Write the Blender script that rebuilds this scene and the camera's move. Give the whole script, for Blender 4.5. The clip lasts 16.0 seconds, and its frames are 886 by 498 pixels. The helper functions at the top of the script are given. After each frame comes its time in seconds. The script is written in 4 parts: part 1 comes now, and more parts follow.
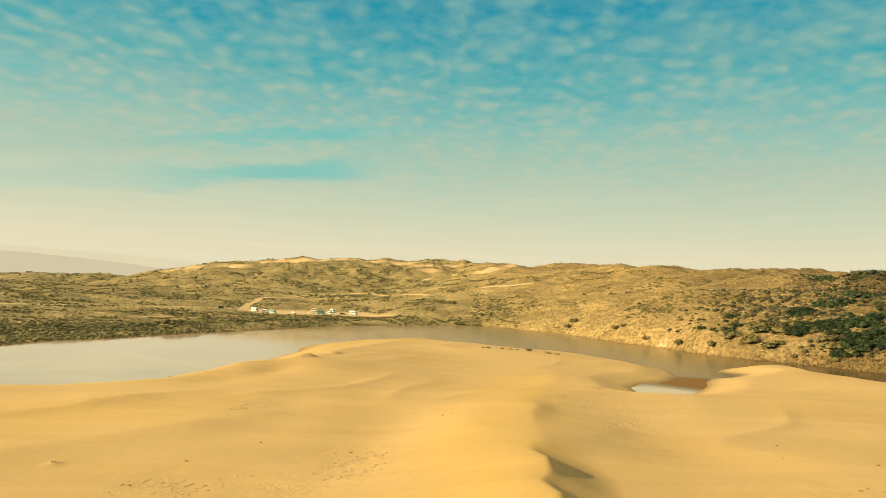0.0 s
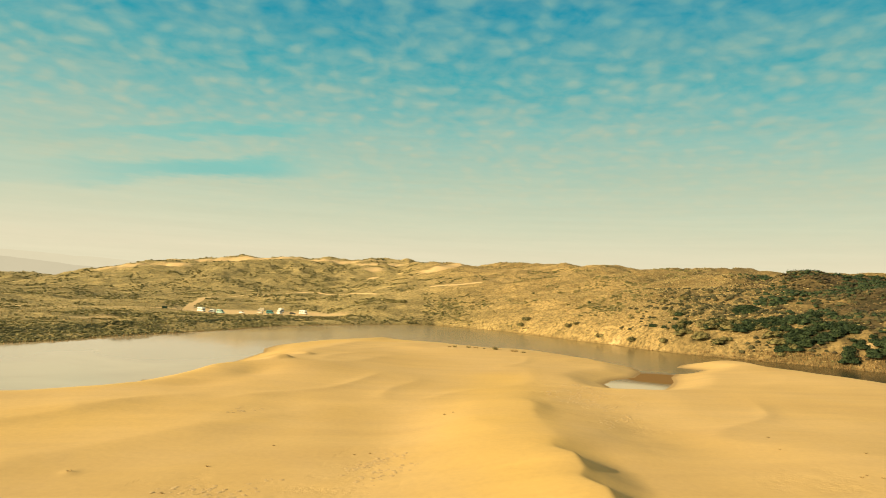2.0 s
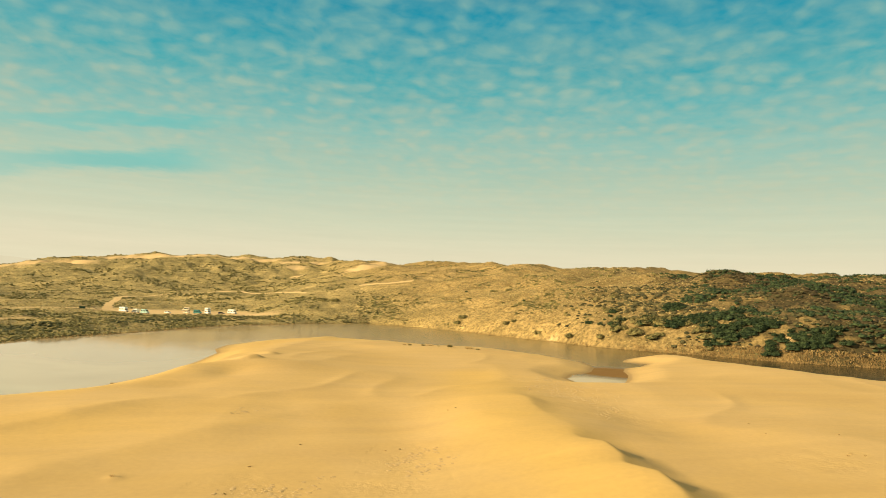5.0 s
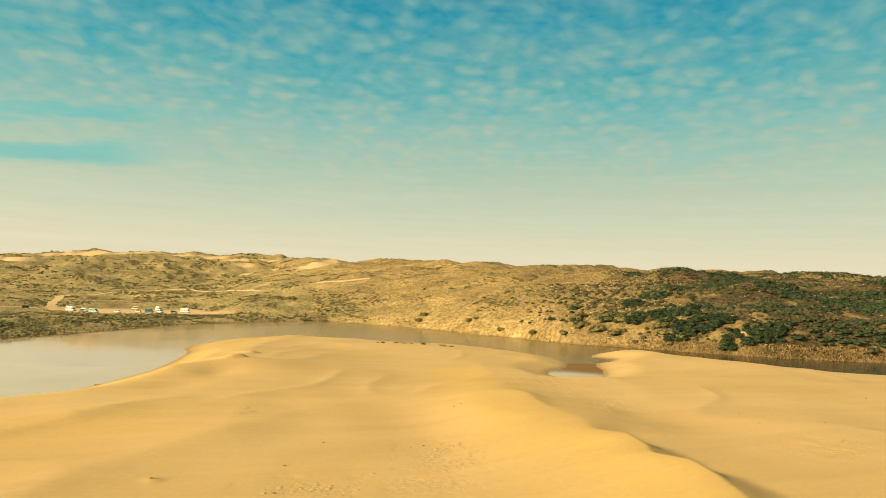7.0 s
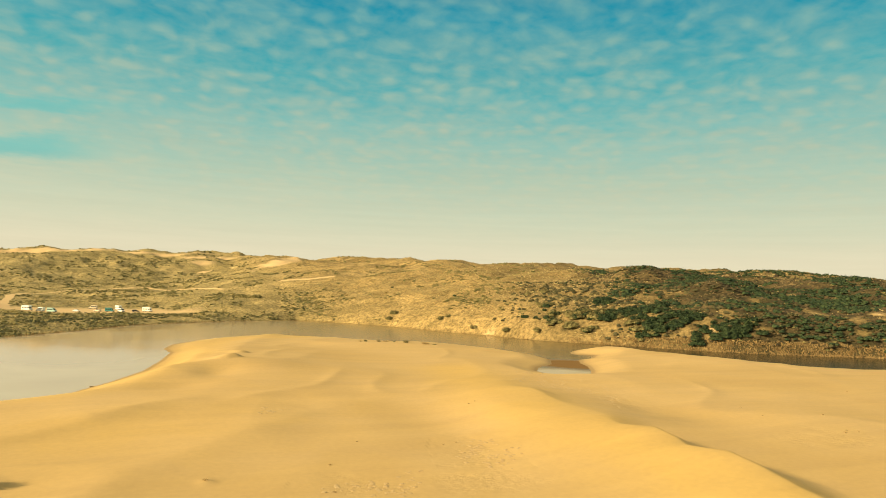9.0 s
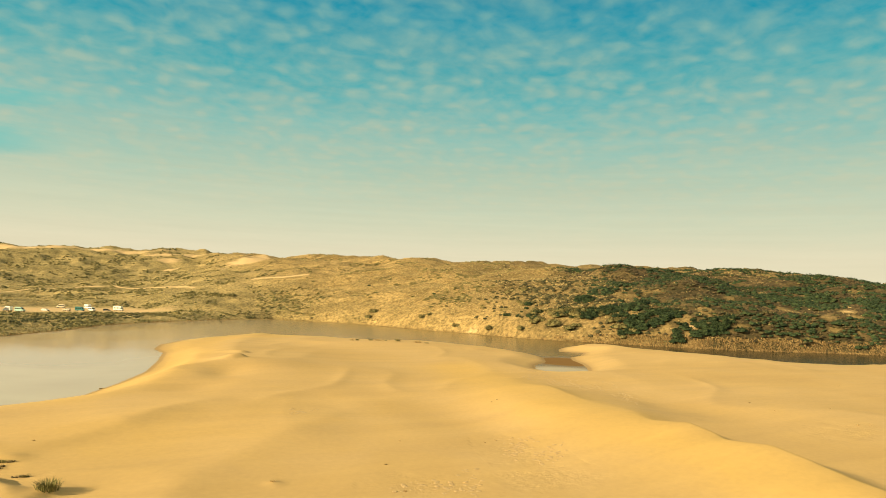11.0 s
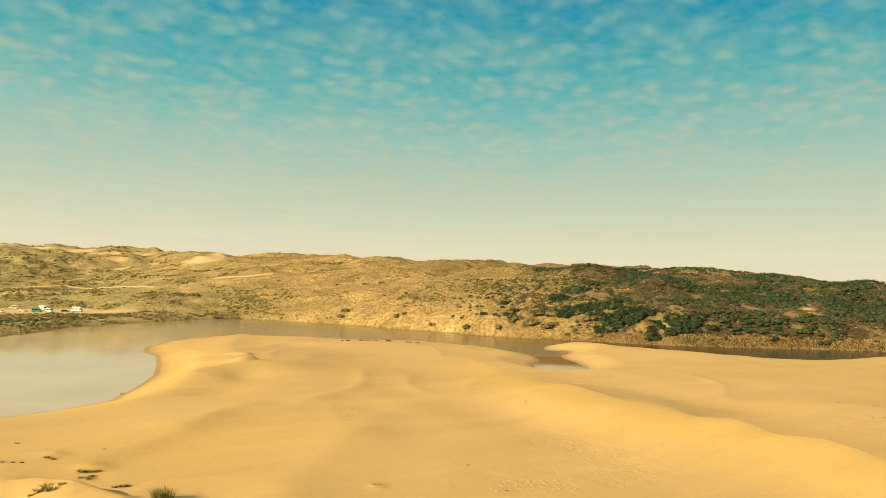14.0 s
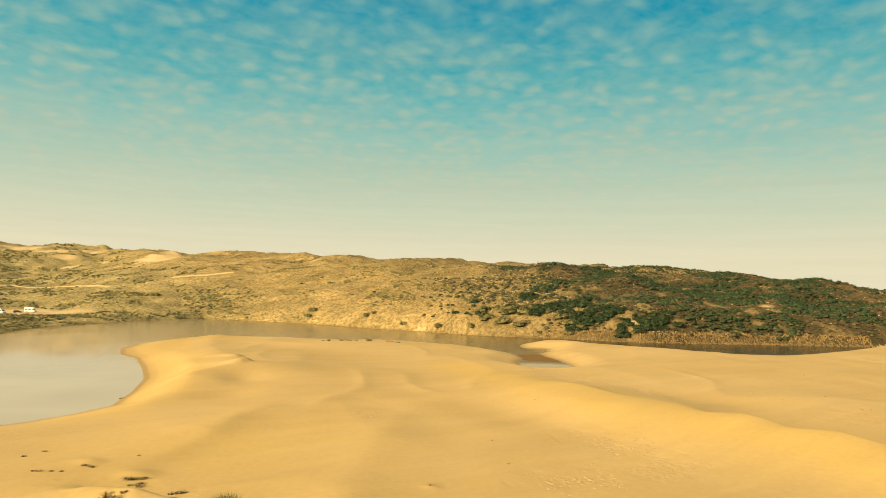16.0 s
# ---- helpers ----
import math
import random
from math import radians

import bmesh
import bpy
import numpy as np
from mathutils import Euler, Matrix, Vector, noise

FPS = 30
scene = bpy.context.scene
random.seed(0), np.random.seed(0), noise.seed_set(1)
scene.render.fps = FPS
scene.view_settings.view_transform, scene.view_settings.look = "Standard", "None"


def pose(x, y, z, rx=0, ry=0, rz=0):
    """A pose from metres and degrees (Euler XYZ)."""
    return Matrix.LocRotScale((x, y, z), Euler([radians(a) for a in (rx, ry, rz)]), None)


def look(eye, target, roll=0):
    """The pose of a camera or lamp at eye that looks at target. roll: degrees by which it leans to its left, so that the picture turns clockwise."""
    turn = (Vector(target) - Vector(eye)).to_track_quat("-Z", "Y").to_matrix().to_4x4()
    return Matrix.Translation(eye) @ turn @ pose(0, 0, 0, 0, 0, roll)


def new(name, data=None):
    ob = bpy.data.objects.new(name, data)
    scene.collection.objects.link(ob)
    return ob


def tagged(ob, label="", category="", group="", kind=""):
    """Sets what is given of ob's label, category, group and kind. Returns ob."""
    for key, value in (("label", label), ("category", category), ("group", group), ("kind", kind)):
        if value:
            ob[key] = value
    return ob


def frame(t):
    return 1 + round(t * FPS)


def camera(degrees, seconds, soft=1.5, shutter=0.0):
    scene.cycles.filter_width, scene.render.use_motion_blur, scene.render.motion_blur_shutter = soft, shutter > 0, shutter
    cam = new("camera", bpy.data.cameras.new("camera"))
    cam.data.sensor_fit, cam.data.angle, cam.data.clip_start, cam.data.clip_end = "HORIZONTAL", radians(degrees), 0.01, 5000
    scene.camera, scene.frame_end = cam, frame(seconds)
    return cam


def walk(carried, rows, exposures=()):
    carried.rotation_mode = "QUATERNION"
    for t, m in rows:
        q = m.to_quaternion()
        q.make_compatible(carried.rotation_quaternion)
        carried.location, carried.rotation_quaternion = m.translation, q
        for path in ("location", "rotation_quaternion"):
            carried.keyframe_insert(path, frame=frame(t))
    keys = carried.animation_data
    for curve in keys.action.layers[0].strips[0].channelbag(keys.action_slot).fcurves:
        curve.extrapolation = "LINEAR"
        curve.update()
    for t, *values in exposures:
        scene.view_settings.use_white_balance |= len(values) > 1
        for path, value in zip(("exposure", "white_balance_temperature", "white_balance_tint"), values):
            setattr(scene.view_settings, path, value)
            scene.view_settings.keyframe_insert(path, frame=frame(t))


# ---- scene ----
cam = camera(67.811, 16.0, soft=0.9)
PATH = [
    (0.0, look((0.00, 0.00, 20.26), (0.003, 99.767, 27.086), 2.436)),
    (0.5, look((-2.58, 0.03, 20.16), (-0.316, 99.768, 27.054), 2.447)),
    (1.0, look((-5.00, -0.02, 20.14), (-0.358, 99.631, 27.071), 2.434)),
    (1.5, look((-7.47, -0.03, 20.06), (-0.369, 99.473, 27.068), 2.372)),
    (2.0, look((-9.83, -0.02, 20.01), (-0.458, 99.293, 27.051), 2.336)),
    (2.5, look((-12.22, -0.09, 19.90), (-0.517, 98.969, 27.025), 2.296)),
    (3.0, look((-14.56, -0.20, 19.78), (-0.812, 98.585, 26.968), 2.296)),
    (3.5, look((-16.92, -0.26, 19.71), (-1.017, 98.202, 26.950), 2.247)),
    (4.0, look((-19.23, -0.37, 19.64), (-1.275, 97.737, 26.931), 2.239)),
    (6.5, look((-31.06, 0.75, 19.24), (-2.862, 96.414, 26.493), 2.008)),
    (7.0, look((-33.47, 1.16, 19.19), (-3.382, 96.256, 26.417), 1.964)),
    (7.5, look((-35.81, 1.65, 19.12), (-3.857, 96.135, 26.346), 1.924)),
    (8.0, look((-38.15, 2.21, 19.05), (-4.418, 96.074, 26.241), 1.899)),
    (8.5, look((-40.59, 2.84, 19.06), (-5.227, 96.104, 26.215), 1.853)),
    (9.0, look((-42.91, 3.44, 19.01), (-6.352, 96.248, 26.138), 1.844)),
    (11.5, look((-54.66, 6.97, 19.12), (-11.962, 97.130, 26.050), 1.720)),
    (12.0, look((-56.90, 7.74, 19.16), (-13.285, 97.458, 26.097), 1.674)),
    (12.5, look((-59.20, 8.61, 19.22), (-14.429, 97.762, 26.130), 1.649)),
    (13.0, look((-61.49, 9.45, 19.29), (-15.525, 97.991, 26.161), 1.612)),
    (13.5, look((-63.86, 10.21, 19.36), (-16.635, 98.087, 26.221), 1.572)),
    (14.0, look((-66.11, 11.15, 19.40), (-17.517, 98.276, 26.260), 1.555)),
    (14.5, look((-68.29, 12.31, 19.42), (-18.086, 98.521, 26.273), 1.515)),
    (15.0, look((-70.52, 13.28, 19.48), (-18.801, 98.590, 26.304), 1.472)),
    (15.5, look((-72.64, 14.32, 19.52), (-19.467, 98.737, 26.299), 1.425)),
    (16.0, look((-75.06, 15.41, 19.61), (-20.291, 98.808, 26.345), 1.370)),
]
walk(cam, PATH)

# ---------------------------------------------------------------- world, sun
def node(tree, kind, **inputs):
    n = tree.nodes.new(kind)
    for key, value in inputs.items():
        n.inputs[int(key[1:]) if key[0] == "i" and key[1:].isdigit() else key.replace("_", " ")].default_value = value
    return n


def maths(tree, op, a, b=None, c=None, clamp=False):
    n = tree.nodes.new("ShaderNodeMath")
    n.operation, n.use_clamp = op, clamp
    for k, v in enumerate((a, b, c)):
        if v is None:
            continue
        if isinstance(v, (int, float)):
            n.inputs[k].default_value = v
        else:
            tree.links.new(v, n.inputs[k])
    return n.outputs[0]


def mixed(tree, fac, a, b, blend="MIX"):
    n = tree.nodes.new("ShaderNodeMix")
    n.data_type, n.blend_type = "RGBA", blend
    for k, v in ((0, fac), (6, a), (7, b)):
        if isinstance(v, (int, float)):
            n.inputs[k].default_value = v
        elif isinstance(v, tuple):
            n.inputs[k].default_value = (*v, 1)
        else:
            tree.links.new(v, n.inputs[k])
    return n.outputs[2]


def ramp(tree, fac, stops, smooth="LINEAR"):
    n = tree.nodes.new("ShaderNodeValToRGB")
    n.color_ramp.interpolation = smooth
    e = n.color_ramp.elements
    while len(e) < len(stops):
        e.new(0.5)
    for k, (at, value) in enumerate(stops):
        e[k].position = at
        e[k].color = (*value, 1) if isinstance(value, tuple) else (value, value, value, 1)
    tree.links.new(fac, n.inputs[0])
    return n.outputs[0]


def noise_of(tree, vector, scale, detail=4.0, rough=0.55, distort=0.0):
    n = node(tree, "ShaderNodeTexNoise", Scale=scale, Detail=detail, Roughness=rough, Distortion=distort)
    if vector is not None:
        tree.links.new(vector, n.inputs["Vector"])
    return n.outputs["Fac"]


SUN_AZ, SUN_EL = -98.0, 22.0          # degrees from +y towards +x, and above the horizon


def tone(r, g, b):
    """A sky colour, from the brightness that a camera shows to linear light."""
    return tuple(((c / 255 + 0.055) / 1.055) ** 2.4 / 1.228 for c in (r, g, b))


def make_world():
    w = bpy.data.worlds.new("sky")
    scene.world = w
    w.use_nodes = True
    t = w.node_tree
    t.nodes.clear()
    tc = t.nodes.new("ShaderNodeTexCoord")
    sep = t.nodes.new("ShaderNodeSeparateXYZ")
    t.links.new(tc.outputs["Generated"], sep.inputs[0])
    x, y, z = sep.outputs
    sky = t.nodes.new("ShaderNodeTexSky")
    sky.sky_type, sky.sun_disc = "NISHITA", False
    sky.sun_elevation, sky.sun_rotation = radians(SUN_EL), radians(SUN_AZ)
    sky.air_density, sky.dust_density = 1.0, 2.0
    clear = mixed(t, 1.0, sky.outputs[0], (0.05, 0.075, 0.075), "MULTIPLY")
    up = maths(t, "MAXIMUM", z, 0.0)
    # in both ramps, stops from 0.5 up are out of view, warmed to fill shade
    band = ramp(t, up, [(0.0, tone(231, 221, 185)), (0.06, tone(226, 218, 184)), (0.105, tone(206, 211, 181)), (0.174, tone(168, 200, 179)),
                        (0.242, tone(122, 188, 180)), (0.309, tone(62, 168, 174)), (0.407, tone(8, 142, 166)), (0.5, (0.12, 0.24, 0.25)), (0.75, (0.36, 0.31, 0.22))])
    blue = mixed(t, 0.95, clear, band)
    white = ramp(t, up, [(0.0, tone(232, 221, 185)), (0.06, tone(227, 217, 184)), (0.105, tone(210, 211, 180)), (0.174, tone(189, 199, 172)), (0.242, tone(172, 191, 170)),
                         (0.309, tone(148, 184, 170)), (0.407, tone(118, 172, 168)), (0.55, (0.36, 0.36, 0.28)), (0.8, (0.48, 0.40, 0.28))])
    # a high sheet of small rounded cloudlets, seen in its true perspective
    zz = maths(t, "ADD", up, 0.2)
    flat = t.nodes.new("ShaderNodeCombineXYZ")
    t.links.new(maths(t, "DIVIDE", x, zz), flat.inputs[0])
    t.links.new(maths(t, "DIVIDE", y, zz), flat.inputs[1])
    sway = t.nodes.new("ShaderNodeTexNoise")
    sway.inputs["Scale"].default_value, sway.inputs["Detail"].default_value = 5.0, 2.0
    t.links.new(flat.outputs[0], sway.inputs["Vector"])
    bent = t.nodes.new("ShaderNodeVectorMath")
    bent.operation = "MULTIPLY_ADD"
    bent.inputs[1].default_value = (0.09, 0.09, 0.0)
    t.links.new(sway.outputs["Color"], bent.inputs[0])
    t.links.new(flat.outputs[0], bent.inputs[2])
    cell = t.nodes.new("ShaderNodeTexVoronoi")
    cell.feature = "SMOOTH_F1"
    cell.inputs["Scale"].default_value, cell.inputs["Smoothness"].default_value = 16.0, 0.85
    t.links.new(bent.outputs[0], cell.inputs["Vector"])
    puff = node(t, "ShaderNodeMapRange", i1=0.60, i2=0.08, i3=0.0, i4=1.0)
    puff.interpolation_type = "SMOOTHSTEP"
    t.links.new(cell.outputs["Distance"], puff.inputs[0])
    fluff = noise_of(t, bent.outputs[0], 26.0, 3.0, 0.5)
    broad = noise_of(t, flat.outputs[0], 2.0, 3.0, 0.5, 0.3)
    rows = noise_of(t, flat.outputs[0], 7.0, 2.0, 0.5, 0.2)
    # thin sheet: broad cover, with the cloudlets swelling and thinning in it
    cover = maths(t, "ADD", maths(t, "MULTIPLY_ADD", broad, 0.7, -0.10), maths(t, "MULTIPLY_ADD", rows, 0.6, -0.30))
    lumps = maths(t, "ADD", maths(t, "MULTIPLY_ADD", puff.outputs[0], 0.52, -0.24), maths(t, "MULTIPLY_ADD", fluff, 0.8, -0.40))
    fade = node(t, "ShaderNodeMapRange", i1=0.12, i2=0.30, i3=0.35, i4=1.0)
    t.links.new(up, fade.inputs[0])
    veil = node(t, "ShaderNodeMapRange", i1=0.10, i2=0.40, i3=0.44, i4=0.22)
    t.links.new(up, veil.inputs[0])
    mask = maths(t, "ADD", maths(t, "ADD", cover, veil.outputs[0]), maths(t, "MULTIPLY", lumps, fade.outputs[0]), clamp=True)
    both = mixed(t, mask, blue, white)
    # two clear turquoise lanes low in the north-west, rising a little towards the north
    ahead = maths(t, "MAXIMUM", y, 0.05)
    side = maths(t, "DIVIDE", x, ahead)
    streak = t.nodes.new("ShaderNodeMapping")
    streak.inputs["Scale"].default_value = (3.0, 3.0, 16.0)
    t.links.new(tc.outputs["Generated"], streak.inputs[0])
    wisps = noise_of(t, streak.outputs[0], 2.2, 5.0, 0.6)
    low = maths(t, "ADD", z, maths(t, "MULTIPLY_ADD", wisps, 0.05, -0.025))
    for at, rise, half, end, strength in ((0.2147, 0.13, 0.012, -0.05, 0.42), (0.164, 0.105, 0.022, -0.07, 0.58)):
        mid = maths(t, "MULTIPLY_ADD", maths(t, "ADD", side, 0.28), rise, at)
        off = maths(t, "ABSOLUTE", maths(t, "SUBTRACT", low, mid))
        lane = node(t, "ShaderNodeMapRange", i1=half, i2=half * 0.25, i3=0.0, i4=strength)
        lane.interpolation_type = "SMOOTHSTEP"
        t.links.new(off, lane.inputs[0])
        west = node(t, "ShaderNodeMapRange", i1=end, i2=end - 0.12, i3=0.0, i4=1.0)
        west.interpolation_type = "SMOOTHSTEP"
        t.links.new(side, west.inputs[0])
        far_west = node(t, "ShaderNodeMapRange", i1=-0.28, i2=-0.50, i3=1.0, i4=0.22)
        t.links.new(side, far_west.inputs[0])
        lane = maths(t, "MULTIPLY", maths(t, "MULTIPLY", lane.outputs[0], west.outputs[0]), far_west.outputs[0])
        both = mixed(t, lane, both, tone(78, 190, 186))
    # hair-thin streaks in the haze over the skyline
    hair = t.nodes.new("ShaderNodeMapping")
    hair.inputs["Scale"].default_value = (2.0, 2.0, 60.0)
    t.links.new(tc.outputs["Generated"], hair.inputs[0])
    thin = ramp(t, noise_of(t, hair.outputs[0], 1.5, 4.0, 0.6), [(0.3, 0.975), (0.7, 1.02)])
    both = mixed(t, 1.0, both, thin, "MULTIPLY")
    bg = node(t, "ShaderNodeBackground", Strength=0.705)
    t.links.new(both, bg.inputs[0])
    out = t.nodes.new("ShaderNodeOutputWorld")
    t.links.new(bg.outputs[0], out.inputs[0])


make_world()
sun = new("sun", bpy.data.lights.new("sun", "SUN"))
sun.data.energy, sun.data.angle, sun.data.color = 4.6, radians(0.6), (1.0, 0.79, 0.455)
sa, se = radians(SUN_AZ), radians(SUN_EL)
sun.matrix_world = look((0, 0, 300), (-300 * math.sin(sa) * math.cos(se), -300 * math.cos(sa) * math.cos(se), 300 - 300 * math.sin(se)))
scene.view_settings.exposure = 0.86


# ---------------------------------------------------------------- lie of the land
NEAR_SHORE = [(-420, 90), (-250, 100), (-140, 112), (-95, 122), (-81, 124.5), (-73, 126.5), (-67, 130), (-60, 136), (-55, 150),
              (-50, 168), (-47, 190), (-45, 212), (-47, 226), (-45, 242), (-37, 262), (-22, 280), (-5, 284), (12, 276), (30, 262),
              (45, 246), (57, 230), (67, 212), (70, 200), (67, 186), (60, 174), (51, 166), (46, 158), (45, 147), (50, 145.5), (57, 150),
              (62, 157), (68, 168), (71, 176), (77, 186), (84, 190), (92, 199), (86, 205), (92, 214), (100, 222), (110, 226), (118, 221),
              (120, 208), (118, 197), (124, 188), (128, 176)]
NEAR_SHORE_EAST = [(127, 165), (135, 157), (147, 152), (161, 147), (185, 149), (215, 152), (252, 158)]
FAR_SHORE = [(-420, 150), (-260, 160), (-170, 172), (-127, 193), (-124, 213), (-113, 232), (-105, 258), (-92, 286), (-78, 318),
             (-66, 356), (-42, 388), (-8, 424), (28, 440), (56, 412), (72, 384), (82, 352), (92, 325), (100, 308), (106, 288),
             (112, 272), (120, 260), (130, 250), (140, 238), (150, 224), (160, 212), (172, 203), (190, 194), (208, 187), (222, 176), (238, 167), (252, 158)]
near_line = np.array(NEAR_SHORE + NEAR_SHORE_EAST, float)
foot_line = np.array(FAR_SHORE + [(420, 105), (900, -60)], float)
lagoon_ring = np.array(FAR_SHORE[:-1] + (NEAR_SHORE + NEAR_SHORE_EAST)[::-1], float)
far_ring = np.array(FAR_SHORE + [(420, 105), (900, -60), (9000, -2500), (9000, 9000), (-9000, 9000), (-9000, 120)], float)


def away(x, y, line):
    """Distance to a broken line."""
    best = np.full(x.shape, 1e9)
    for (ax, ay), (bx, by) in zip(line[:-1], line[1:]):
        ex, ey = bx - ax, by - ay
        u = np.clip(((x - ax) * ex + (y - ay) * ey) / (ex * ex + ey * ey), 0, 1)
        best = np.minimum(best, np.hypot(x - ax - u * ex, y - ay - u * ey))
    return best


def inside(x, y, ring):
    odd = np.zeros(x.shape, bool)
    for (ax, ay), (bx, by) in zip(ring, np.roll(ring, -1, 0)):
        if ay != by:
            odd ^= ((ay > y) != (by > y)) & (x < (bx - ax) * (y - ay) / (by - ay) + ax)
    return odd


def grain(x, y, size, seed=0):
    """Smooth value noise, -1 to 1, with cells of that size."""
    u, v = x / size + seed * 17.31, y / size - seed * 9.73
    i, j = np.floor(u), np.floor(v)
    a, b = u - i, v - j
    a, b = a * a * a * (a * (6 * a - 15) + 10), b * b * b * (b * (6 * b - 15) + 10)

    def corner(p, q):
        s = np.sin(p * 127.1 + q * 311.7 + seed * 74.7) * 43758.5453
        return 2 * (s - np.floor(s)) - 1

    return (corner(i, j) * (1 - a) + corner(i + 1, j) * a) * (1 - b) + (corner(i, j + 1) * (1 - a) + corner(i + 1, j + 1) * a) * b


def step(v, lo, hi):
    u = np.clip((v - lo) / (hi - lo), 0, 1)
    return u * u * (3 - 2 * u)


def mound(x, y, cx, cy, rx, ry, turn=0.0):
    c, s = math.cos(radians(turn)), math.sin(radians(turn))
    u, v = ((x - cx) * c + (y - cy) * s) / rx, (-(x - cx) * s + (y - cy) * c) / ry
    return np.exp(-(u * u + v * v))


def crest(x, y, line, wide_left, wide_right, heights, toe=1.6):
    """A dune along a line: its long side to the left of the line's way, its slip face to the right. heights at the line's points."""
    runs = []
    for k, ((ax, ay), (bx, by)) in enumerate(zip(line[:-1], line[1:])):
        ex, ey = bx - ax, by - ay
        u = np.clip(((x - ax) * ex + (y - ay) * ey) / (ex * ex + ey * ey), 0, 1)
        dx, dy = x - ax - u * ex, y - ay - u * ey
        d = np.hypot(dx, dy)
        runs.append((d, (ex * dy - ey * dx) / (math.hypot(ex, ey) * np.maximum(d, 1e-6)), heights[k] + u * (heights[k + 1] - heights[k])))
    best = np.minimum.reduce([d for d, _, _ in runs])
    # far from the line its stretches blend, so that no seam runs out from a bend
    side, high, total = np.zeros(x.shape), np.zeros(x.shape), np.zeros(x.shape)
    for d, s, h in runs:
        weight = np.exp(-(d - best) / (0.12 + 0.12 * best))
        side, high, total = side + weight * s, high + weight * h, total + weight
    side, high = side / total, high / total
    left, right = np.exp(-((best / wide_left) ** toe)), 1 - step(best, -0.35 * wide_right, wide_right)
    right = right / (1 - step(0.0, -0.35, 1.0))
    w = step(side, -0.9, 0.9)
    return high * (left * w + np.minimum(right, 1) * (1 - w))


def sand_height(x, y):
    d = away(x, y, near_line)
    h = 0.8 + 0.28 * grain(x, y, 46, 3) + 0.15 * grain(x, y, 19, 5)
    # wind-drawn swells with soft crests
    wx, wy = x + 7 * grain(x, y, 27, 81), y + 7 * grain(x, y, 24, 82)
    u, v = 0.55 * wx + 0.83 * wy, 0.83 * wx - 0.55 * wy
    h += 0.50 * (1 - np.sqrt(0.03 + grain(u * 0.55, v * 1.15, 30, 61) ** 2)) ** 2 + 0.30 * (1 - np.sqrt(0.02 + grain(u * 0.5, v * 1.2, 15, 62) ** 2)) ** 2
    wob = 0.9 * grain(x, y, 9, 8) + 0.3 * grain(x, y, 3.1, 9)
    # the long crest: a steep slip face to the east in the south, rounded further on
    south = crest(x + 0.3 * wob, y, [(4, -60), (8, 10), (7, 36), (8.4, 47), (10.2, 53), (10.7, 57), (9.8, 62.5), (11.2, 65.5), (11.7, 70), (10.9, 75.2), (12.2, 84), (14, 92)],
                  10.5, 7.6, [1.2, 1.4, 1.5, 1.7, 1.9, 1.9, 1.8, 1.9, 1.9, 1.6, 1.5, 1.4], 1.8)
    north = crest(x + wob, y, [(10, 58), (12.0, 74), (13.4, 84), (14.4, 96), (16.0, 108), (19.6, 126), (23, 144)], 13, 24, [1.8, 1.7, 1.5, 1.4, 1.3, 0.8, 0.1], 1.8)
    turn = step(y, 73, 83)
    h += south * (1 - turn) + north * turn
    h += crest(x + 0.1 * wob, y, [(11.0, 64.2), (11.8, 69.5), (10.9, 75.2)], 8, 1.8, [0.1, 0.55, 0.1]) + crest(x + 0.1 * wob, y, [(9.8, 51), (10.7, 57), (9.8, 62.5)], 8, 1.8, [0.05, 0.55, 0.1])
    h += crest(x + 0.4 * wob, y, [(14.0, 93), (14.2, 99), (15.4, 107.5), (17.4, 118)], 9, 5.0, [0.0, 0.4, 0.55, 0.0])
    # soft swell on the sunny side of the crest
    h += 0.7 * mound(x, y, 2, 84, 9, 26, -6) - 0.55 * mound(x, y, -7, 96, 8, 24, -4)
    # low crests before the western shore
    h += crest(x, y, [(-66, 96), (-58, 101.2), (-53.8, 103.5), (-49, 106.6), (-43.4, 112.2), (-38.9, 119)], 9, 9, [0.1, 0.5, 0.75, 0.7, 0.45, 0.1], 1.3)
    h += crest(x, y, [(-31, 80), (-33.4, 95), (-32, 105), (-29.4, 113.4), (-22.5, 115), (-15, 112)], 15, 13, [0.1, 0.45, 0.7, 0.65, 0.35, 0.1])
    # head of the spit: a ridge along the beach, another along its back
    a = crest(x, y, [(-31, 160), (-41, 154), (-51, 146), (-58, 138), (-66, 129)], 24, 11, [3.1, 2.5, 1.6, 1.0, 0.4], 1.05)
    b = crest(x, y, [(-31, 160), (-29, 178), (-27, 197), (-22, 225), (-14, 252), (-8, 272)], 13, 52, [3.1, 2.7, 2.6, 2.1, 1.9, 1.4])
    c = 2.3 * mound(x, y, 22, 224, 34, 24, -12)
    k = 0.6
    h += k * np.log(np.exp(a / k) + np.exp(b / k) + np.exp(c / k)) - k * math.log(3)
    h -= 0.8 * mound(x, y, -35.5, 145.5, 4.5, 7, -30) + 0.55 * mound(x, y, -42.5, 131, 6, 4, 20)
    h += crest(x, y, [(-35.2, 157), (-32.4, 158.4), (-30.6, 159.6), (-28.6, 162.5)], 14, 1.1, [0.0, 0.65, 0.65, 0.0]) + crest(x, y, [(-29.6, 176), (-27.4, 177.6), (-25.0, 181)], 14, 1.1, [0.0, 0.6, 0.0])
    h += 0.6 * mound(x, y, 12, 170, 30, 26)
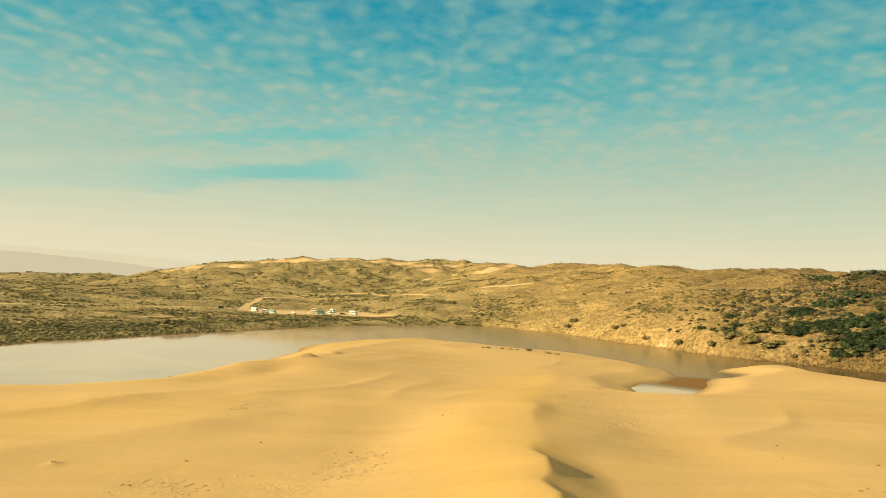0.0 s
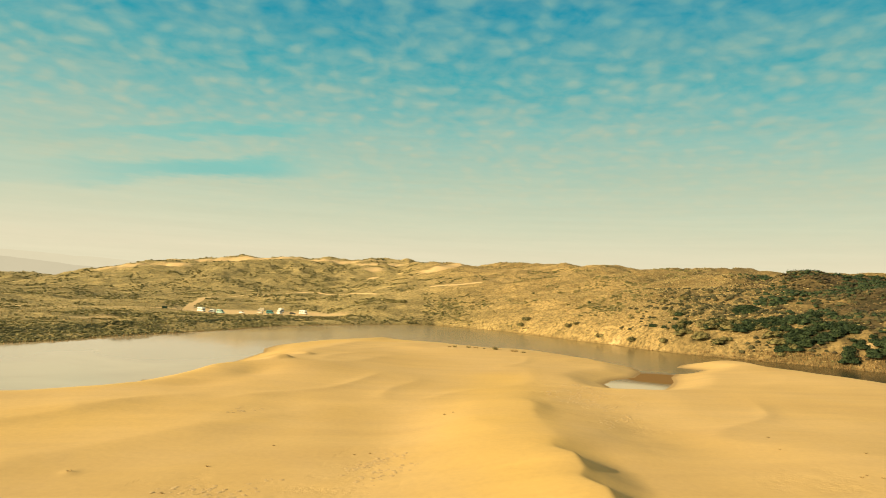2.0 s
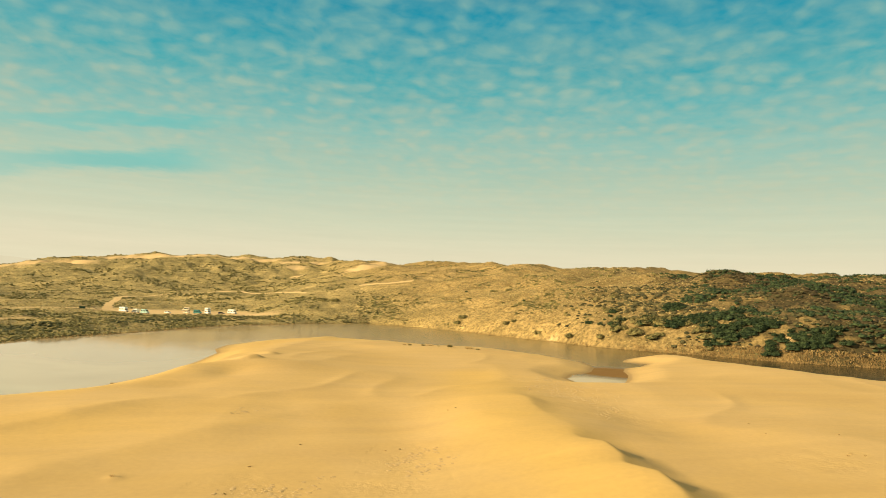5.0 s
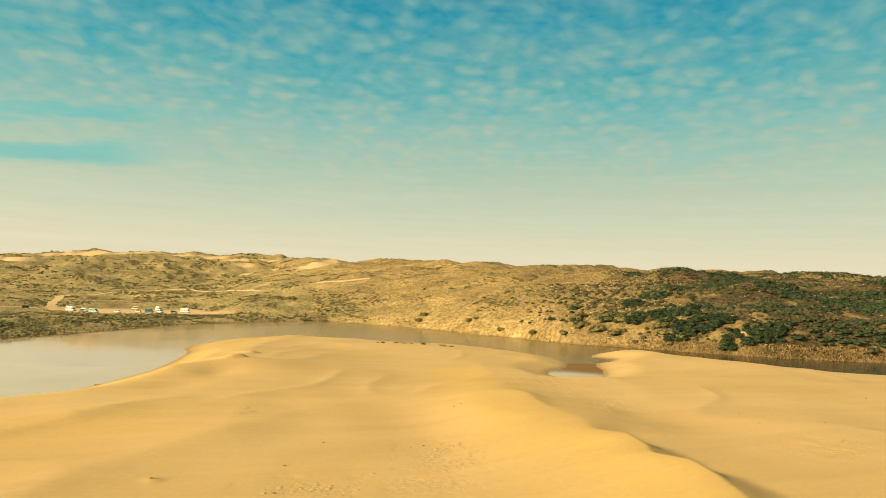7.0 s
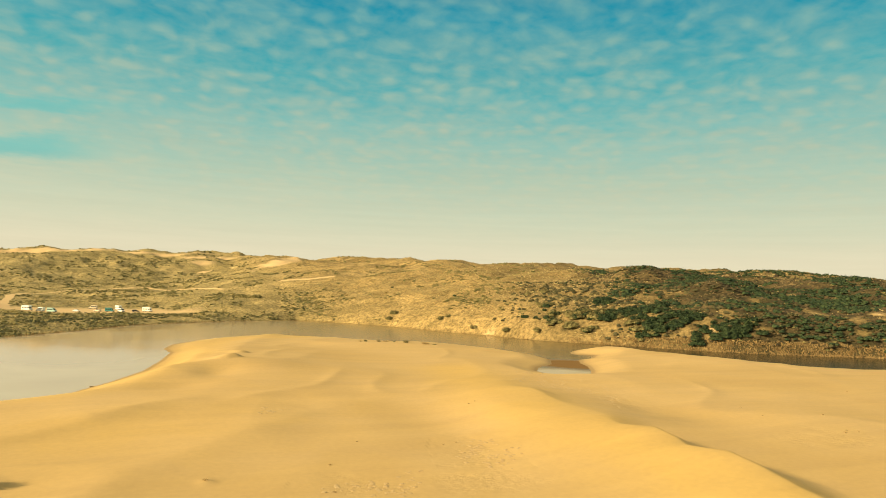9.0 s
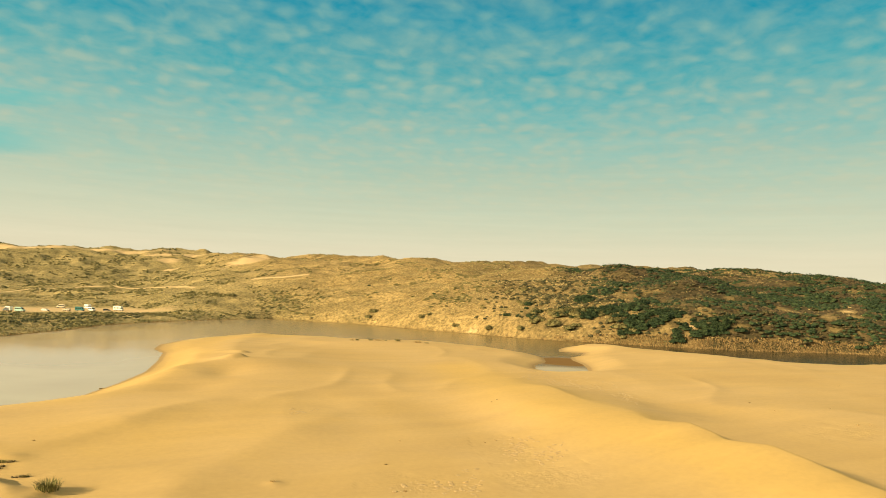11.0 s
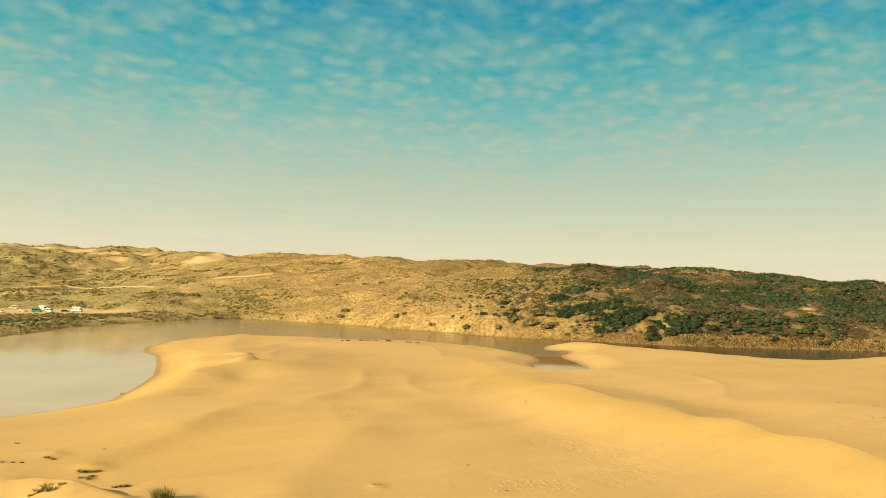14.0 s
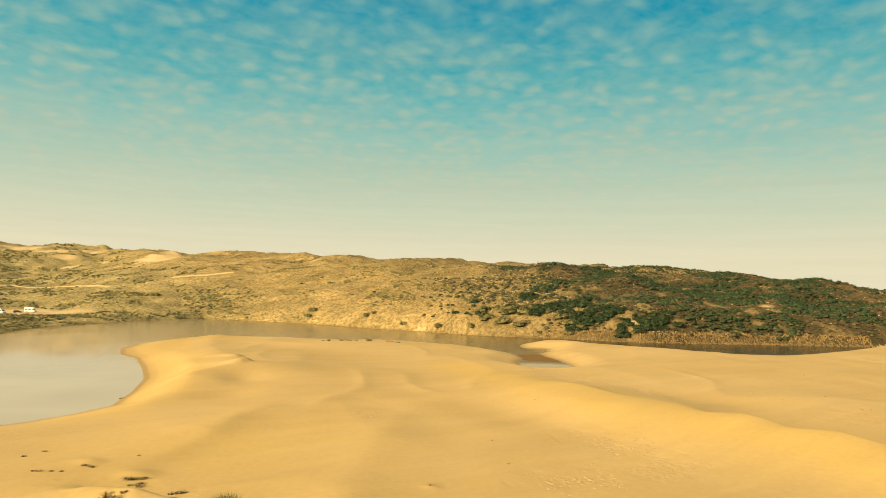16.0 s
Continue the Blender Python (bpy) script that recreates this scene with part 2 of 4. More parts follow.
    h += 1.5 * mound(x, y, 107, 205, 20, 15, 60) + 1.3 * mound(x, y, 110, 170, 26, 30) + 0.9 * mound(x, y, 160, 118, 60, 34)
    h += 0.9 * mound(x, y, 46, 85, 28, 45) + 0.9 * mound(x, y, 88, 128, 34, 24)
    h -= 0.5 * mound(x, y, 30, 88, 10, 30, 0) + 0.35 * mound(x, y, -14, 80, 18, 22)
    # hummocks held by plants in the west
    h += crest(x, y, [(-61.6, 73.6), (-65.0, 77.4), (-67.7, 81.8)], 4.0, 2.4, [0.7, 1.6, 1.0]) + crest(x, y, [(-61.2, 68.4), (-58.8, 72.5), (-55.8, 74.3)], 4, 1.4, [0.2, 0.6, 0.1])
    h += 0.35 * mound(x, y, -63.5, 87.5, 1.8, 1.5) + 0.25 * mound(x, y, -67, 94, 1.2, 1.0) + 0.2 * mound(x, y, -39.7, 70.4, 0.9, 0.8)
    h = 0.2 + 0.3 * np.log1p(np.exp((h - 0.2) / 0.3)) + 0.02 * np.maximum(0, 20 - y)
    edge = step(d, 0, 11) * 0.85 + 0.15 * step(d, 0, 2.5)
    return h * edge + 0.02, d


# the skyline's rise and fall: bearing in degrees, metres
SKYLINE = [(-20, 0.0), (-18, 0.2), (-16, 0.3), (-14, -1.1), (-12, -1.2), (-10, 5.5), (-8, 3.7), (-6, 6.0), (-4, 4.0), (-2, -0.7), (0, 3.0), (2, 7.9), (4, 13.7), (6, 6.6), (8, -3.5), (10, -10.4), (12, -3.7), (14, -3.8), (16, -7.9), (18, -4.7), (20, -8.9), (22, -2.2), (24, -5.5), (26, -3.5), (28, -3.3), (30, -8.6), (32, -9.5), (34, -10.4), (36, -8.0), (38, -10.0), (40, -9.5), (42, -11.2), (44, -8.1), (46, -8.2), (48, -5.7), (50, -3.9), (52, -2.3), (54, -2.0), (56, -0.2), (58, -0.0)]
ROADS = [np.array(p, float) for p in ([(-124, 478), (-143, 482), (-153, 525), (-162, 575), (-166, 605), (-163, 630), (-155, 652), (-140, 672), (-100, 692)],
                                      [(-100, 692), (-73, 692), (-48, 650), (-30, 605), (-12, 567)],
                                      [(-600, 330), (-420, 350), (-257, 392), (-200, 434), (-150, 472), (-128, 474)],
                                      [(36, 577), (48, 570), (58, 562), (76, 560)])]


def scrub_height(x, y):
    d = away(x, y, foot_line)
    w, v = 1 / (1 + np.exp(-(x - 45) / 35)), 1 / (1 + np.exp(-(x + 20) / 60))
    e = np.minimum(d, 460)
    h = -6.35 * np.clip((x - 180) / 100, 0, 1) * (1 - np.exp(-e / 80)) + 12.25 * w * (1 - np.exp(-e / 10))
    h += 142.07 * v * (1 - np.exp(-e / 450)) + 8.85 * (1 - v) * e / 300 - 29.3 * v * np.minimum(e, 420) / 420
    h -= 0.03 * np.maximum(d - 480, 0) * v
    along = (x + 150) / 330
    ridge = 66 * np.exp(-(along ** 4) - ((y - 1090) / np.where(y < 1090, 270, 200)) ** 2) + 5 * mound(x, y, -60, 1080, 60, 60)
    ridge = np.maximum(ridge, 28 * mound(x, y, -600, 1100, 300, 220))
    ridge = ridge + step(ridge, 20, 50) * (2.2 * grain(x, y, 40, 71) + 1.4 * grain(x, y, 18, 72))
    h = np.maximum(h, ridge)
    h *= 1 - 0.55 * (1 - w) * step(-x, 0, 60) * (1 - step(d, 130, 320))
    cap = np.clip(34 + 0.12 * (y - 0.55 * x - 40), 25, 400)
    h = np.where(h > cap - 6, cap - 6 * np.exp(-np.clip((h - cap + 6) / 6, 0, 50)), h)
    # hummocks, finer near the water and broader far off
    tame = step(np.minimum.reduce([away(x, y, p) for p in ROADS]), 3, 26) * 0.9 + 0.1
    big, mid, small = step(d, 20, 200), step(d, 6, 70) * tame, step(d, 2, 25) * tame
    calm = 1 - 0.45 * (1 - v)
    h += 3.2 * calm * big * grain(x, y, 85, 11) + 2.2 * calm * mid * grain(x, y, 33, 12) + 1.0 * calm * small * grain(x, y, 11, 13) + 0.35 * small * grain(x, y, 5.5, 17) + 1.6 * big * grain(x, y, 48, 15)
    h += 1.5 * step(-x, 40, 75) * np.exp(-(((d - 22) / 12) ** 2)) * (1 + 0.5 * grain(x, y, 16, 14))
    park = mound(x, y, -92, 482, 62, 62, 0)
    h += 1.4 * calm * mid * grain(x, y, 19, 16)
    h = h * (1 - step(park, 0.25, 0.7)) + 2.4 * step(park, 0.25, 0.7)
    h += 5.0 * mound(x, y, 320, 364, 26, 20) + 4.0 * mound(x, y, 228, 328, 20, 18) + 5 * mound(x, y, 378, 712, 40, 30) + 4 * mound(x, y, 142, 753, 30, 16) + 1.5 * mound(x, y, 104, 884, 40, 18)
    far = np.hypot(x + 37, y + 5)
    bearing = np.degrees(np.arctan2(x + 37, y + 5))
    lift = np.interp(bearing, [a for a, _ in SKYLINE], [b for _, b in SKYLINE])
    start = np.interp(bearing, [-20, 3, 8, 14, 22, 34, 50], [930, 900, 740, 720, 560, 440, 280])
    h += lift * step(far, start, start + 170)
    h += 2.2 * step(x, 120, 190) * step(d, 8, 50) * (grain(x, y, 27, 18) + 0.5 * grain(x, y, 12, 19))
    # knobbly dunes under the skyline and over the far plain
    rough = step(d, 120, 420) * tame
    h += rough * (0.5 + 0.5 * step(y, 750, 950)) * (1.0 * np.abs(grain(x, y, 22, 91)) + 1.3 * np.abs(grain(x, y, 13, 92)) + 0.8 * grain(x, y, 7, 93) - 0.8)
    # a low sandy bluff over the water
    h += 0.8 * step(d, 1.0, 2.5) * mound(x, y, 102, 307, 9, 4, -64)
    return np.maximum(h, 0.1) * step(d, -1, 2.5) + 0.05, d


# bare sandy gaps in the thicket: x, y, half width across the slope, half depth up it
SAND_GAPS = [(174, 318, 5.9, 8), (151, 266, 4.5, 3.6), (173, 274, 6.3, 6), (187, 272, 6.4, 4.6), (150, 238, 3.3, 2.9), (137, 255, 5.2, 2.2), (178, 226, 2.8, 5),
             (164, 220, 4.1, 3.4), (166, 226, 3.7, 2.2), (153, 303, 6.6, 7), (151, 311, 4.5, 8), (156, 227, 3.6, 1.6), (171, 268, 4.3, 5), (257, 257, 4.5, 12),
             (224, 199, 5.3, 3.6), (233, 192, 2.4, 4.4), (238, 200, 3.3, 4), (223, 219, 6.6, 7), (212, 242, 3.4, 4), (280, 250, 5.2, 8), (217, 193, 3.1, 1.8), (182, 209, 4.9, 1.5)]


def sandy_gap(x, y):
    gap = np.zeros(np.shape(x))
    for cx, cy, rx, ry in SAND_GAPS:
        gap = np.maximum(gap, mound(x, y, cx, cy, rx, ry, -25))
    return gap + 0.28 * grain(x, y, 3.5, 94) * (gap > 0.1)


def land(x, y):
    """Height, and how sandy the ground is (1: bare dune)."""
    x, y = np.asarray(x, float), np.asarray(y, float)
    wet, far = inside(x, y, lagoon_ring), inside(x, y, far_ring)
    hs, ds = sand_height(x, y)
    hf, df = scrub_height(x, y)
    bed = -0.06 * np.minimum(np.minimum(ds, df), 35) - 0.05
    z = np.where(wet, bed, np.where(far, hf, hs))
    # dunes meet the hill's foot softly past the end of the lagoon
    past = step(x, 245, 300)
    z = np.where(~wet & far, z + past * (1.5 * np.exp(-df / 20)), z)
    bare = np.where(far | (wet & (df < ds)), 0.0, 1.0)
    far_sand = np.maximum.reduce([1.4 * mound(x, y, -96, 478, 54, 44, 0), 1.15 * mound(x, y, 70, 800, 105, 24, 72), 0.85 * mound(x, y, -5, 990, 55, 18), 0.62 * mound(x, y, -18, 885, 30, 12),
                                  1.0 * mound(x, y, -170, 1028, 170, 20), 0.75 * mound(x, y, -370, 1040, 100, 22),
                                  0.95 * mound(x, y, -335, 950, 70, 26, 10), 0.8 * mound(x, y, -20, 950, 26, 14), 0.56 * mound(x, y, 101.5, 305.5, 8, 2.0, -64), 0.42 * mound(x, y, -152, 352, 14, 22), 0.34 * sandy_gap(x, y)])
    far_sand = np.clip(far_sand + 0.2 * grain(x * 0.6, y, 15, 21) * (far_sand > 0.15), 0, 1)
    wide = 0.6 * grain(x, y, 9, 22)
    for line, half, value in zip(ROADS, (2.2, 1.4, 1.4, 2.0), (1.0, 0.8, 0.75, 0.95)):
        far_sand = np.maximum(far_sand, value * (1 - step(away(x, y, line) + wide, half, half + 1.6)))
    return z, np.where(far, far_sand, bare), np.where(far | (wet & (df < ds)), df, -ds)


# clusters of dark bushes on the eastern slope: x, y, half width, half depth
BUSH_LOWER = [(144, 260, 14.5, 5.5), (148, 244, 5.6, 6), (158, 235, 12.1, 5.5), (148, 236, 8.2, 2.0), (132, 271, 4.9, 5), (124, 281, 2.5, 3.5), (121, 274, 2.9, 3), (123, 266, 3.3, 2.3),
              (130, 257, 2.8, 1.9), (130, 297, 2.1, 3), (161, 222, 2.7, 2.9), (157, 220, 4.4, 1.5), (171, 212, 10.8, 2.3), (173, 217, 10.1, 2.9), (152, 279, 4.6, 6), (161, 249, 5.8, 6.5), (168, 286, 5.4, 7)]
BUSH_UPPER = [(190, 211, 7.0, 4.7), (201, 207, 4.1, 2.8), (189, 204, 6.9, 2.7), (208, 199, 6.2, 4.4), (200, 196, 6.0, 2.2), (216, 197, 2.6, 2.4), (223, 191, 5.2, 4.1), (215, 188, 7.2, 2.1),
              (232, 188, 3.7, 4.9), (230, 182, 5.8, 2.7), (224, 180, 9.3, 1.6), (258, 196, 5.8, 6), (280, 262, 11.9, 9), (247, 228, 13, 9), (241, 212, 6.8, 7),
              (266, 206, 5.9, 7), (251, 258, 7.5, 9), (256, 246, 7.4, 8)]


def heath(x, y, d):
    """How thickly the dark thicket covers the eastern slope."""
    u = x - (142 + 0.42 * (y - 235))
    return step(u, -25, 40) * (1 - 0.45 * step(d, 110, 300))


def clumping(x, y):
    """Where the thicket closes up (high) or leaves bare ground (low)."""
    a, b = 0.9 * x - 0.42 * y, 0.42 * x + 0.9 * y
    return grain(a * 0.5, b, 15, 41) + 0.6 * grain(a * 0.6, b, 6.5, 42)


def trodden(x, y):
    """Where feet and wind have left the sand lumpy."""
    v = np.maximum.reduce([mound(x, y, -10.5, 73, 3.5, 10, -12), 0.9 * mound(x, y, -14, 64, 5, 4), 0.9 * mound(x, y, 31, 124, 7, 22, -8), 0.8 * mound(x, y, 29, 98, 4, 14, -14),
                           0.8 * mound(x, y, -26, 65, 5, 5), 0.8 * mound(x, y, 46, 196, 9, 14, 20), 0.7 * mound(x, y, 24, 222, 14, 5, -20), 0.6 * mound(x, y, 40, 66, 7, 6), 0.9 * mound(x, y, -66, 82, 5, 5)])
    return np.clip(v + 0.4 * grain(x, y, 2.4, 95) * (v > 0.1), 0, 1)


def ground_z(x, y):
    return float(land(np.array([x]), np.array([y]))[0][0])


# ---------------------------------------------------------------- materials
def material(name):
    m = bpy.data.materials.new(name)
    m.use_nodes = True
    t = m.node_tree
    t.nodes.clear()
    p = t.nodes.new("ShaderNodeBsdfPrincipled")
    out = t.nodes.new("ShaderNodeOutputMaterial")
    t.links.new(p.outputs[0], out.inputs[0])
    return m, t, p


def bumped(t, p, height, strength, distance):
    b = node(t, "ShaderNodeBump", Strength=strength, Distance=distance)
    t.links.new(height, b.inputs["Height"])
    t.links.new(b.outputs[0], p.inputs["Normal"])


def ground_material():
    m, t, p = material("dune_sand_and_scrub_soil")
    geo = t.nodes.new("ShaderNodeNewGeometry")
    pos = geo.outputs["Position"]
    sep = t.nodes.new("ShaderNodeSeparateXYZ")
    t.links.new(pos, sep.inputs[0])
    bare = t.nodes.new("ShaderNodeAttribute")
    bare.attribute_name = "bare"
    wide, fine = noise_of(t, pos, 0.03, 3, 0.5, 0.6), noise_of(t, pos, 1.3, 5, 0.6)
    sun_gold = t.nodes.new("ShaderNodeAttribute")
    sun_gold.attribute_name = "sun_gold"
    pale_sand = ramp(t, wide, [(0.3, (0.50, 0.338, 0.142)), (0.7, (0.57, 0.395, 0.182))])
    # sunlit flanks' gold put into the sand colour, plus random golden patches
    gold_mix = maths(t, "ADD", maths(t, "MULTIPLY", sun_gold.outputs["Fac"], 0.6), maths(t, "MULTIPLY_ADD", noise_of(t, pos, 0.09, 4, 0.6, 0.8), 0.7, -0.10), clamp=True)
    sand = mixed(t, gold_mix, pale_sand, (0.60, 0.395, 0.122))
    # sand beyond the lagoon is paler: distance haze put into its colour
    inland = t.nodes.new("ShaderNodeAttribute")
    inland.attribute_name = "inland"
    sand = mixed(t, inland.outputs["Fac"], sand, (0.60, 0.42, 0.205))
    drawn = t.nodes.new("ShaderNodeMapping")
    drawn.inputs["Rotation"].default_value = (0, 0, radians(-56))
    drawn.inputs["Scale"].default_value = (0.12, 1.0, 1.0)
    t.links.new(pos, drawn.inputs[0])
    streaks = noise_of(t, drawn.outputs[0], 0.22, 3, 0.5, 0.6)
    speck = ramp(t, maths(t, "ADD", maths(t, "MULTIPLY", fine, 0.5), maths(t, "MULTIPLY", streaks, 0.5)), [(0.3, 0.90), (0.7, 1.07)])
    sand = mixed(t, 1.0, sand, speck, "MULTIPLY")
    # damp sand along the water's edge
    damp = maths(t, "SUBTRACT", sep.outputs[2], maths(t, "MULTIPLY", wide, 0.25))
    wetness = ramp(t, damp, [(0.0, 1.0), (0.10, 0.55), (0.45, 0.0)])
    edge = maths(t, "MULTIPLY", wetness, bare.outputs["Fac"])
    sand = mixed(t, maths(t, "MULTIPLY", edge, 0.6), sand, (0.21, 0.135, 0.062))
    # dry turf and soil between the tussocks
    patch, tuft = noise_of(t, pos, 0.05, 6, 0.65, 0.5), noise_of(t, pos, 0.6, 5, 0.65)
    soil = ramp(t, patch, [(0.35, (0.21, 0.150, 0.058)), (0.5, (0.35, 0.245, 0.098)), (0.66, (0.49, 0.345, 0.142))])
    turf = ramp(t, tuft, [(0.38, (0.46, 0.46, 0.43)), (0.5, (0.95, 0.93, 0.88)), (0.64, (1.35, 1.31, 1.23))])
    meadow = t.nodes.new("ShaderNodeAttribute")
    meadow.attribute_name = "meadow"
    olive = ramp(t, noise_of(t, pos, 0.03, 6, 0.65, 0.8), [(0.36, (0.19, 0.165, 0.070)), (0.52, (0.33, 0.27, 0.118)), (0.68, (0.50, 0.39, 0.175))])
    soil = mixed(t, maths(t, "MULTIPLY", meadow.outputs["Fac"], 0.8), soil, olive)
    soil = mixed(t, 0.85, soil, turf, "MULTIPLY")
    cover = t.nodes.new("ShaderNodeAttribute")
    cover.attribute_name = "heath"
    brush = ramp(t, noise_of(t, pos, 0.09, 5, 0.65, 0.4), [(0.40, (0.022, 0.023, 0.011)), (0.53, (0.07, 0.052, 0.023)), (0.68, (0.22, 0.148, 0.062))])
    soil = mixed(t, maths(t, "MULTIPLY", cover.outputs["Fac"], 0.92), soil, brush)
    sandy = ramp(t, maths(t, "ADD", bare.outputs["Fac"], maths(t, "MULTIPLY", maths(t, "SUBTRACT", tuft, 0.5), 0.5)), [(0.35, 0.0), (0.65, 1.0)])
    t.links.new(mixed(t, sandy, soil, sand), p.inputs["Base Color"])
    p.inputs["Roughness"].default_value = 0.95
    p.inputs["Specular IOR Level"].default_value = 0.2
    h = maths(t, "ADD", maths(t, "MULTIPLY", fine, 0.06), maths(t, "MULTIPLY", streaks, 0.02))
    trod = t.nodes.new("ShaderNodeAttribute")
    trod.attribute_name = "trod"
    h = maths(t, "ADD", h, maths(t, "MULTIPLY", maths(t, "MULTIPLY", noise_of(t, pos, 1.1, 4, 0.6), 1.3), trod.outputs["Fac"]))
    rough = maths(t, "ADD", maths(t, "MULTIPLY", tuft, 2.6), maths(t, "MULTIPLY", noise_of(t, pos, 0.2, 4, 0.6), 2.6))
    h = maths(t, "ADD", h, maths(t, "MULTIPLY", rough, maths(t, "SUBTRACT", 1.0, sandy)))
    bumped(t, p, h, 0.4, 0.3)
    return m


def water_material():
    m, t, p = material("lagoon_water")
    geo = t.nodes.new("ShaderNodeNewGeometry")
    a = noise_of(t, geo.outputs["Position"], 0.9, 4, 0.6)
    b = noise_of(t, geo.outputs["Position"], 0.02, 3, 0.5, 0.8)
    sep = t.nodes.new("ShaderNodeSeparateXYZ")
    t.links.new(geo.outputs["Position"], sep.inputs[0])
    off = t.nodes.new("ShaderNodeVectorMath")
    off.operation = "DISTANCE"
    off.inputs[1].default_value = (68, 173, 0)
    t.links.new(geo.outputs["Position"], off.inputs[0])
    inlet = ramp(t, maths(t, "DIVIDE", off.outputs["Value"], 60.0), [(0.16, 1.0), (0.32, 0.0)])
    open_water = ramp(t, b, [(0.35, (0.47, 0.35, 0.22)), (0.65, (0.56, 0.44, 0.29))])
    # the hillside's brown reflection put into the base colour, growing eastwards
    hill_reflect = node(t, "ShaderNodeMapRange", i1=-60.0, i2=40.0, i3=0.0, i4=1.0)
    t.links.new(sep.outputs[0], hill_reflect.inputs[0])
    # under the far bank its dark reflection is put into the colour too
    bank_reflect = node(t, "ShaderNodeMapRange", i1=70.0, i2=140.0, i3=0.0, i4=1.0)
    t.links.new(sep.outputs[0], bank_reflect.inputs[0])
    open_water = mixed(t, hill_reflect.outputs[0], open_water, (0.22, 0.15, 0.055))
    open_water = mixed(t, bank_reflect.outputs[0], open_water, (0.04, 0.034, 0.016))
    near = t.nodes.new("ShaderNodeVectorMath")
    near.operation = "DISTANCE"
    near.inputs[1].default_value = (50, 151, 0)
    t.links.new(geo.outputs["Position"], near.inputs[0])
    # bright sky reflection put into the near pond's base colour
    sky_sheen = ramp(t, maths(t, "DIVIDE", near.outputs["Value"], 60.0), [(0.14, 1.0), (0.26, 0.0)])
    open_water = mixed(t, sky_sheen, open_water, (0.60, 0.50, 0.35))
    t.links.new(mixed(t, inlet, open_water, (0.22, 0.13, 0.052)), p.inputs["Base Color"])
    rough = ramp(t, b, [(0.3, 0.05), (0.7, 0.10)])
    rough = mixed(t, hill_reflect.outputs[0], rough, (0.19, 0.19, 0.19))
    t.links.new(mixed(t, inlet, rough, (0.4, 0.4, 0.4)), p.inputs["Roughness"])
    p.inputs["IOR"].default_value = 1.33
    t.links.new(ramp(t, inlet, [(0.0, 0.5), (0.8, 0.0)]), p.inputs["Specular IOR Level"])
    bumped(t, p, a, 0.015, 0.05)
    return m


def plain(name, colour, rough=0.6, metal=0.0, spread=0.12, scale=3.0):
    m, t, p = material(name)
    geo = t.nodes.new("ShaderNodeNewGeometry")
    n = noise_of(t, geo.outputs["Position"], scale, 4)
    lo, hi = tuple(c * (1 - spread) for c in colour), tuple(min(1, c * (1 + spread)) for c in colour)
    t.links.new(ramp(t, n, [(0.3, lo), (0.7, hi)]), p.inputs["Base Color"])
    p.inputs["Roughness"].default_value, p.inputs["Metallic"].default_value = rough, metal
    return m


def foliage(name, dark, light, scale=0.5):
    m, t, p = material(name)
    geo = t.nodes.new("ShaderNodeNewGeometry")
    n = noise_of(t, geo.outputs["Position"], scale, 4, 0.6)
    f = maths(t, "ADD", maths(t, "MULTIPLY", n, 0.6), maths(t, "MULTIPLY", geo.outputs["Random Per Island"], 0.4))
    t.links.new(ramp(t, f, [(0.3, dark), (0.75, light)]), p.inputs["Base Color"])
    p.inputs["Roughness"].default_value = 0.8
    p.inputs["Specular IOR Level"].default_value = 0.25
    return m


GROUND, WATER = ground_material(), water_material()
TUSSOCK = foliage("dry_tussock_grass", (0.21, 0.168, 0.066), (0.48, 0.355, 0.148), 0.06)
OLIVE = foliage("olive_scrub", (0.12, 0.112, 0.042), (0.29, 0.235, 0.088), 0.1)
DARK = foliage("dark_green_shrub_leaves", (0.014, 0.030, 0.014), (0.056, 0.080, 0.027), 0.3)


# ---------------------------------------------------------------- ground and water
def mesh_of(name, verts, faces, mats, smooth=True):
    me = bpy.data.meshes.new(name)
    verts, faces = np.asarray(verts, np.float32), np.asarray(faces, np.int32)
    k = faces.shape[1]
    me.vertices.add(len(verts))
    me.vertices.foreach_set("co", verts.ravel())
    me.loops.add(faces.size)
    me.loops.foreach_set("vertex_index", faces.ravel())
    me.polygons.add(len(faces))
    me.polygons.foreach_set("loop_start", np.arange(0, faces.size, k, dtype=np.int32))
    me.polygons.foreach_set("use_smooth", np.full(len(faces), smooth))
    me.update(calc_edges=True)
    me.validate()
    for m in mats:
        me.materials.append(m)
    return me


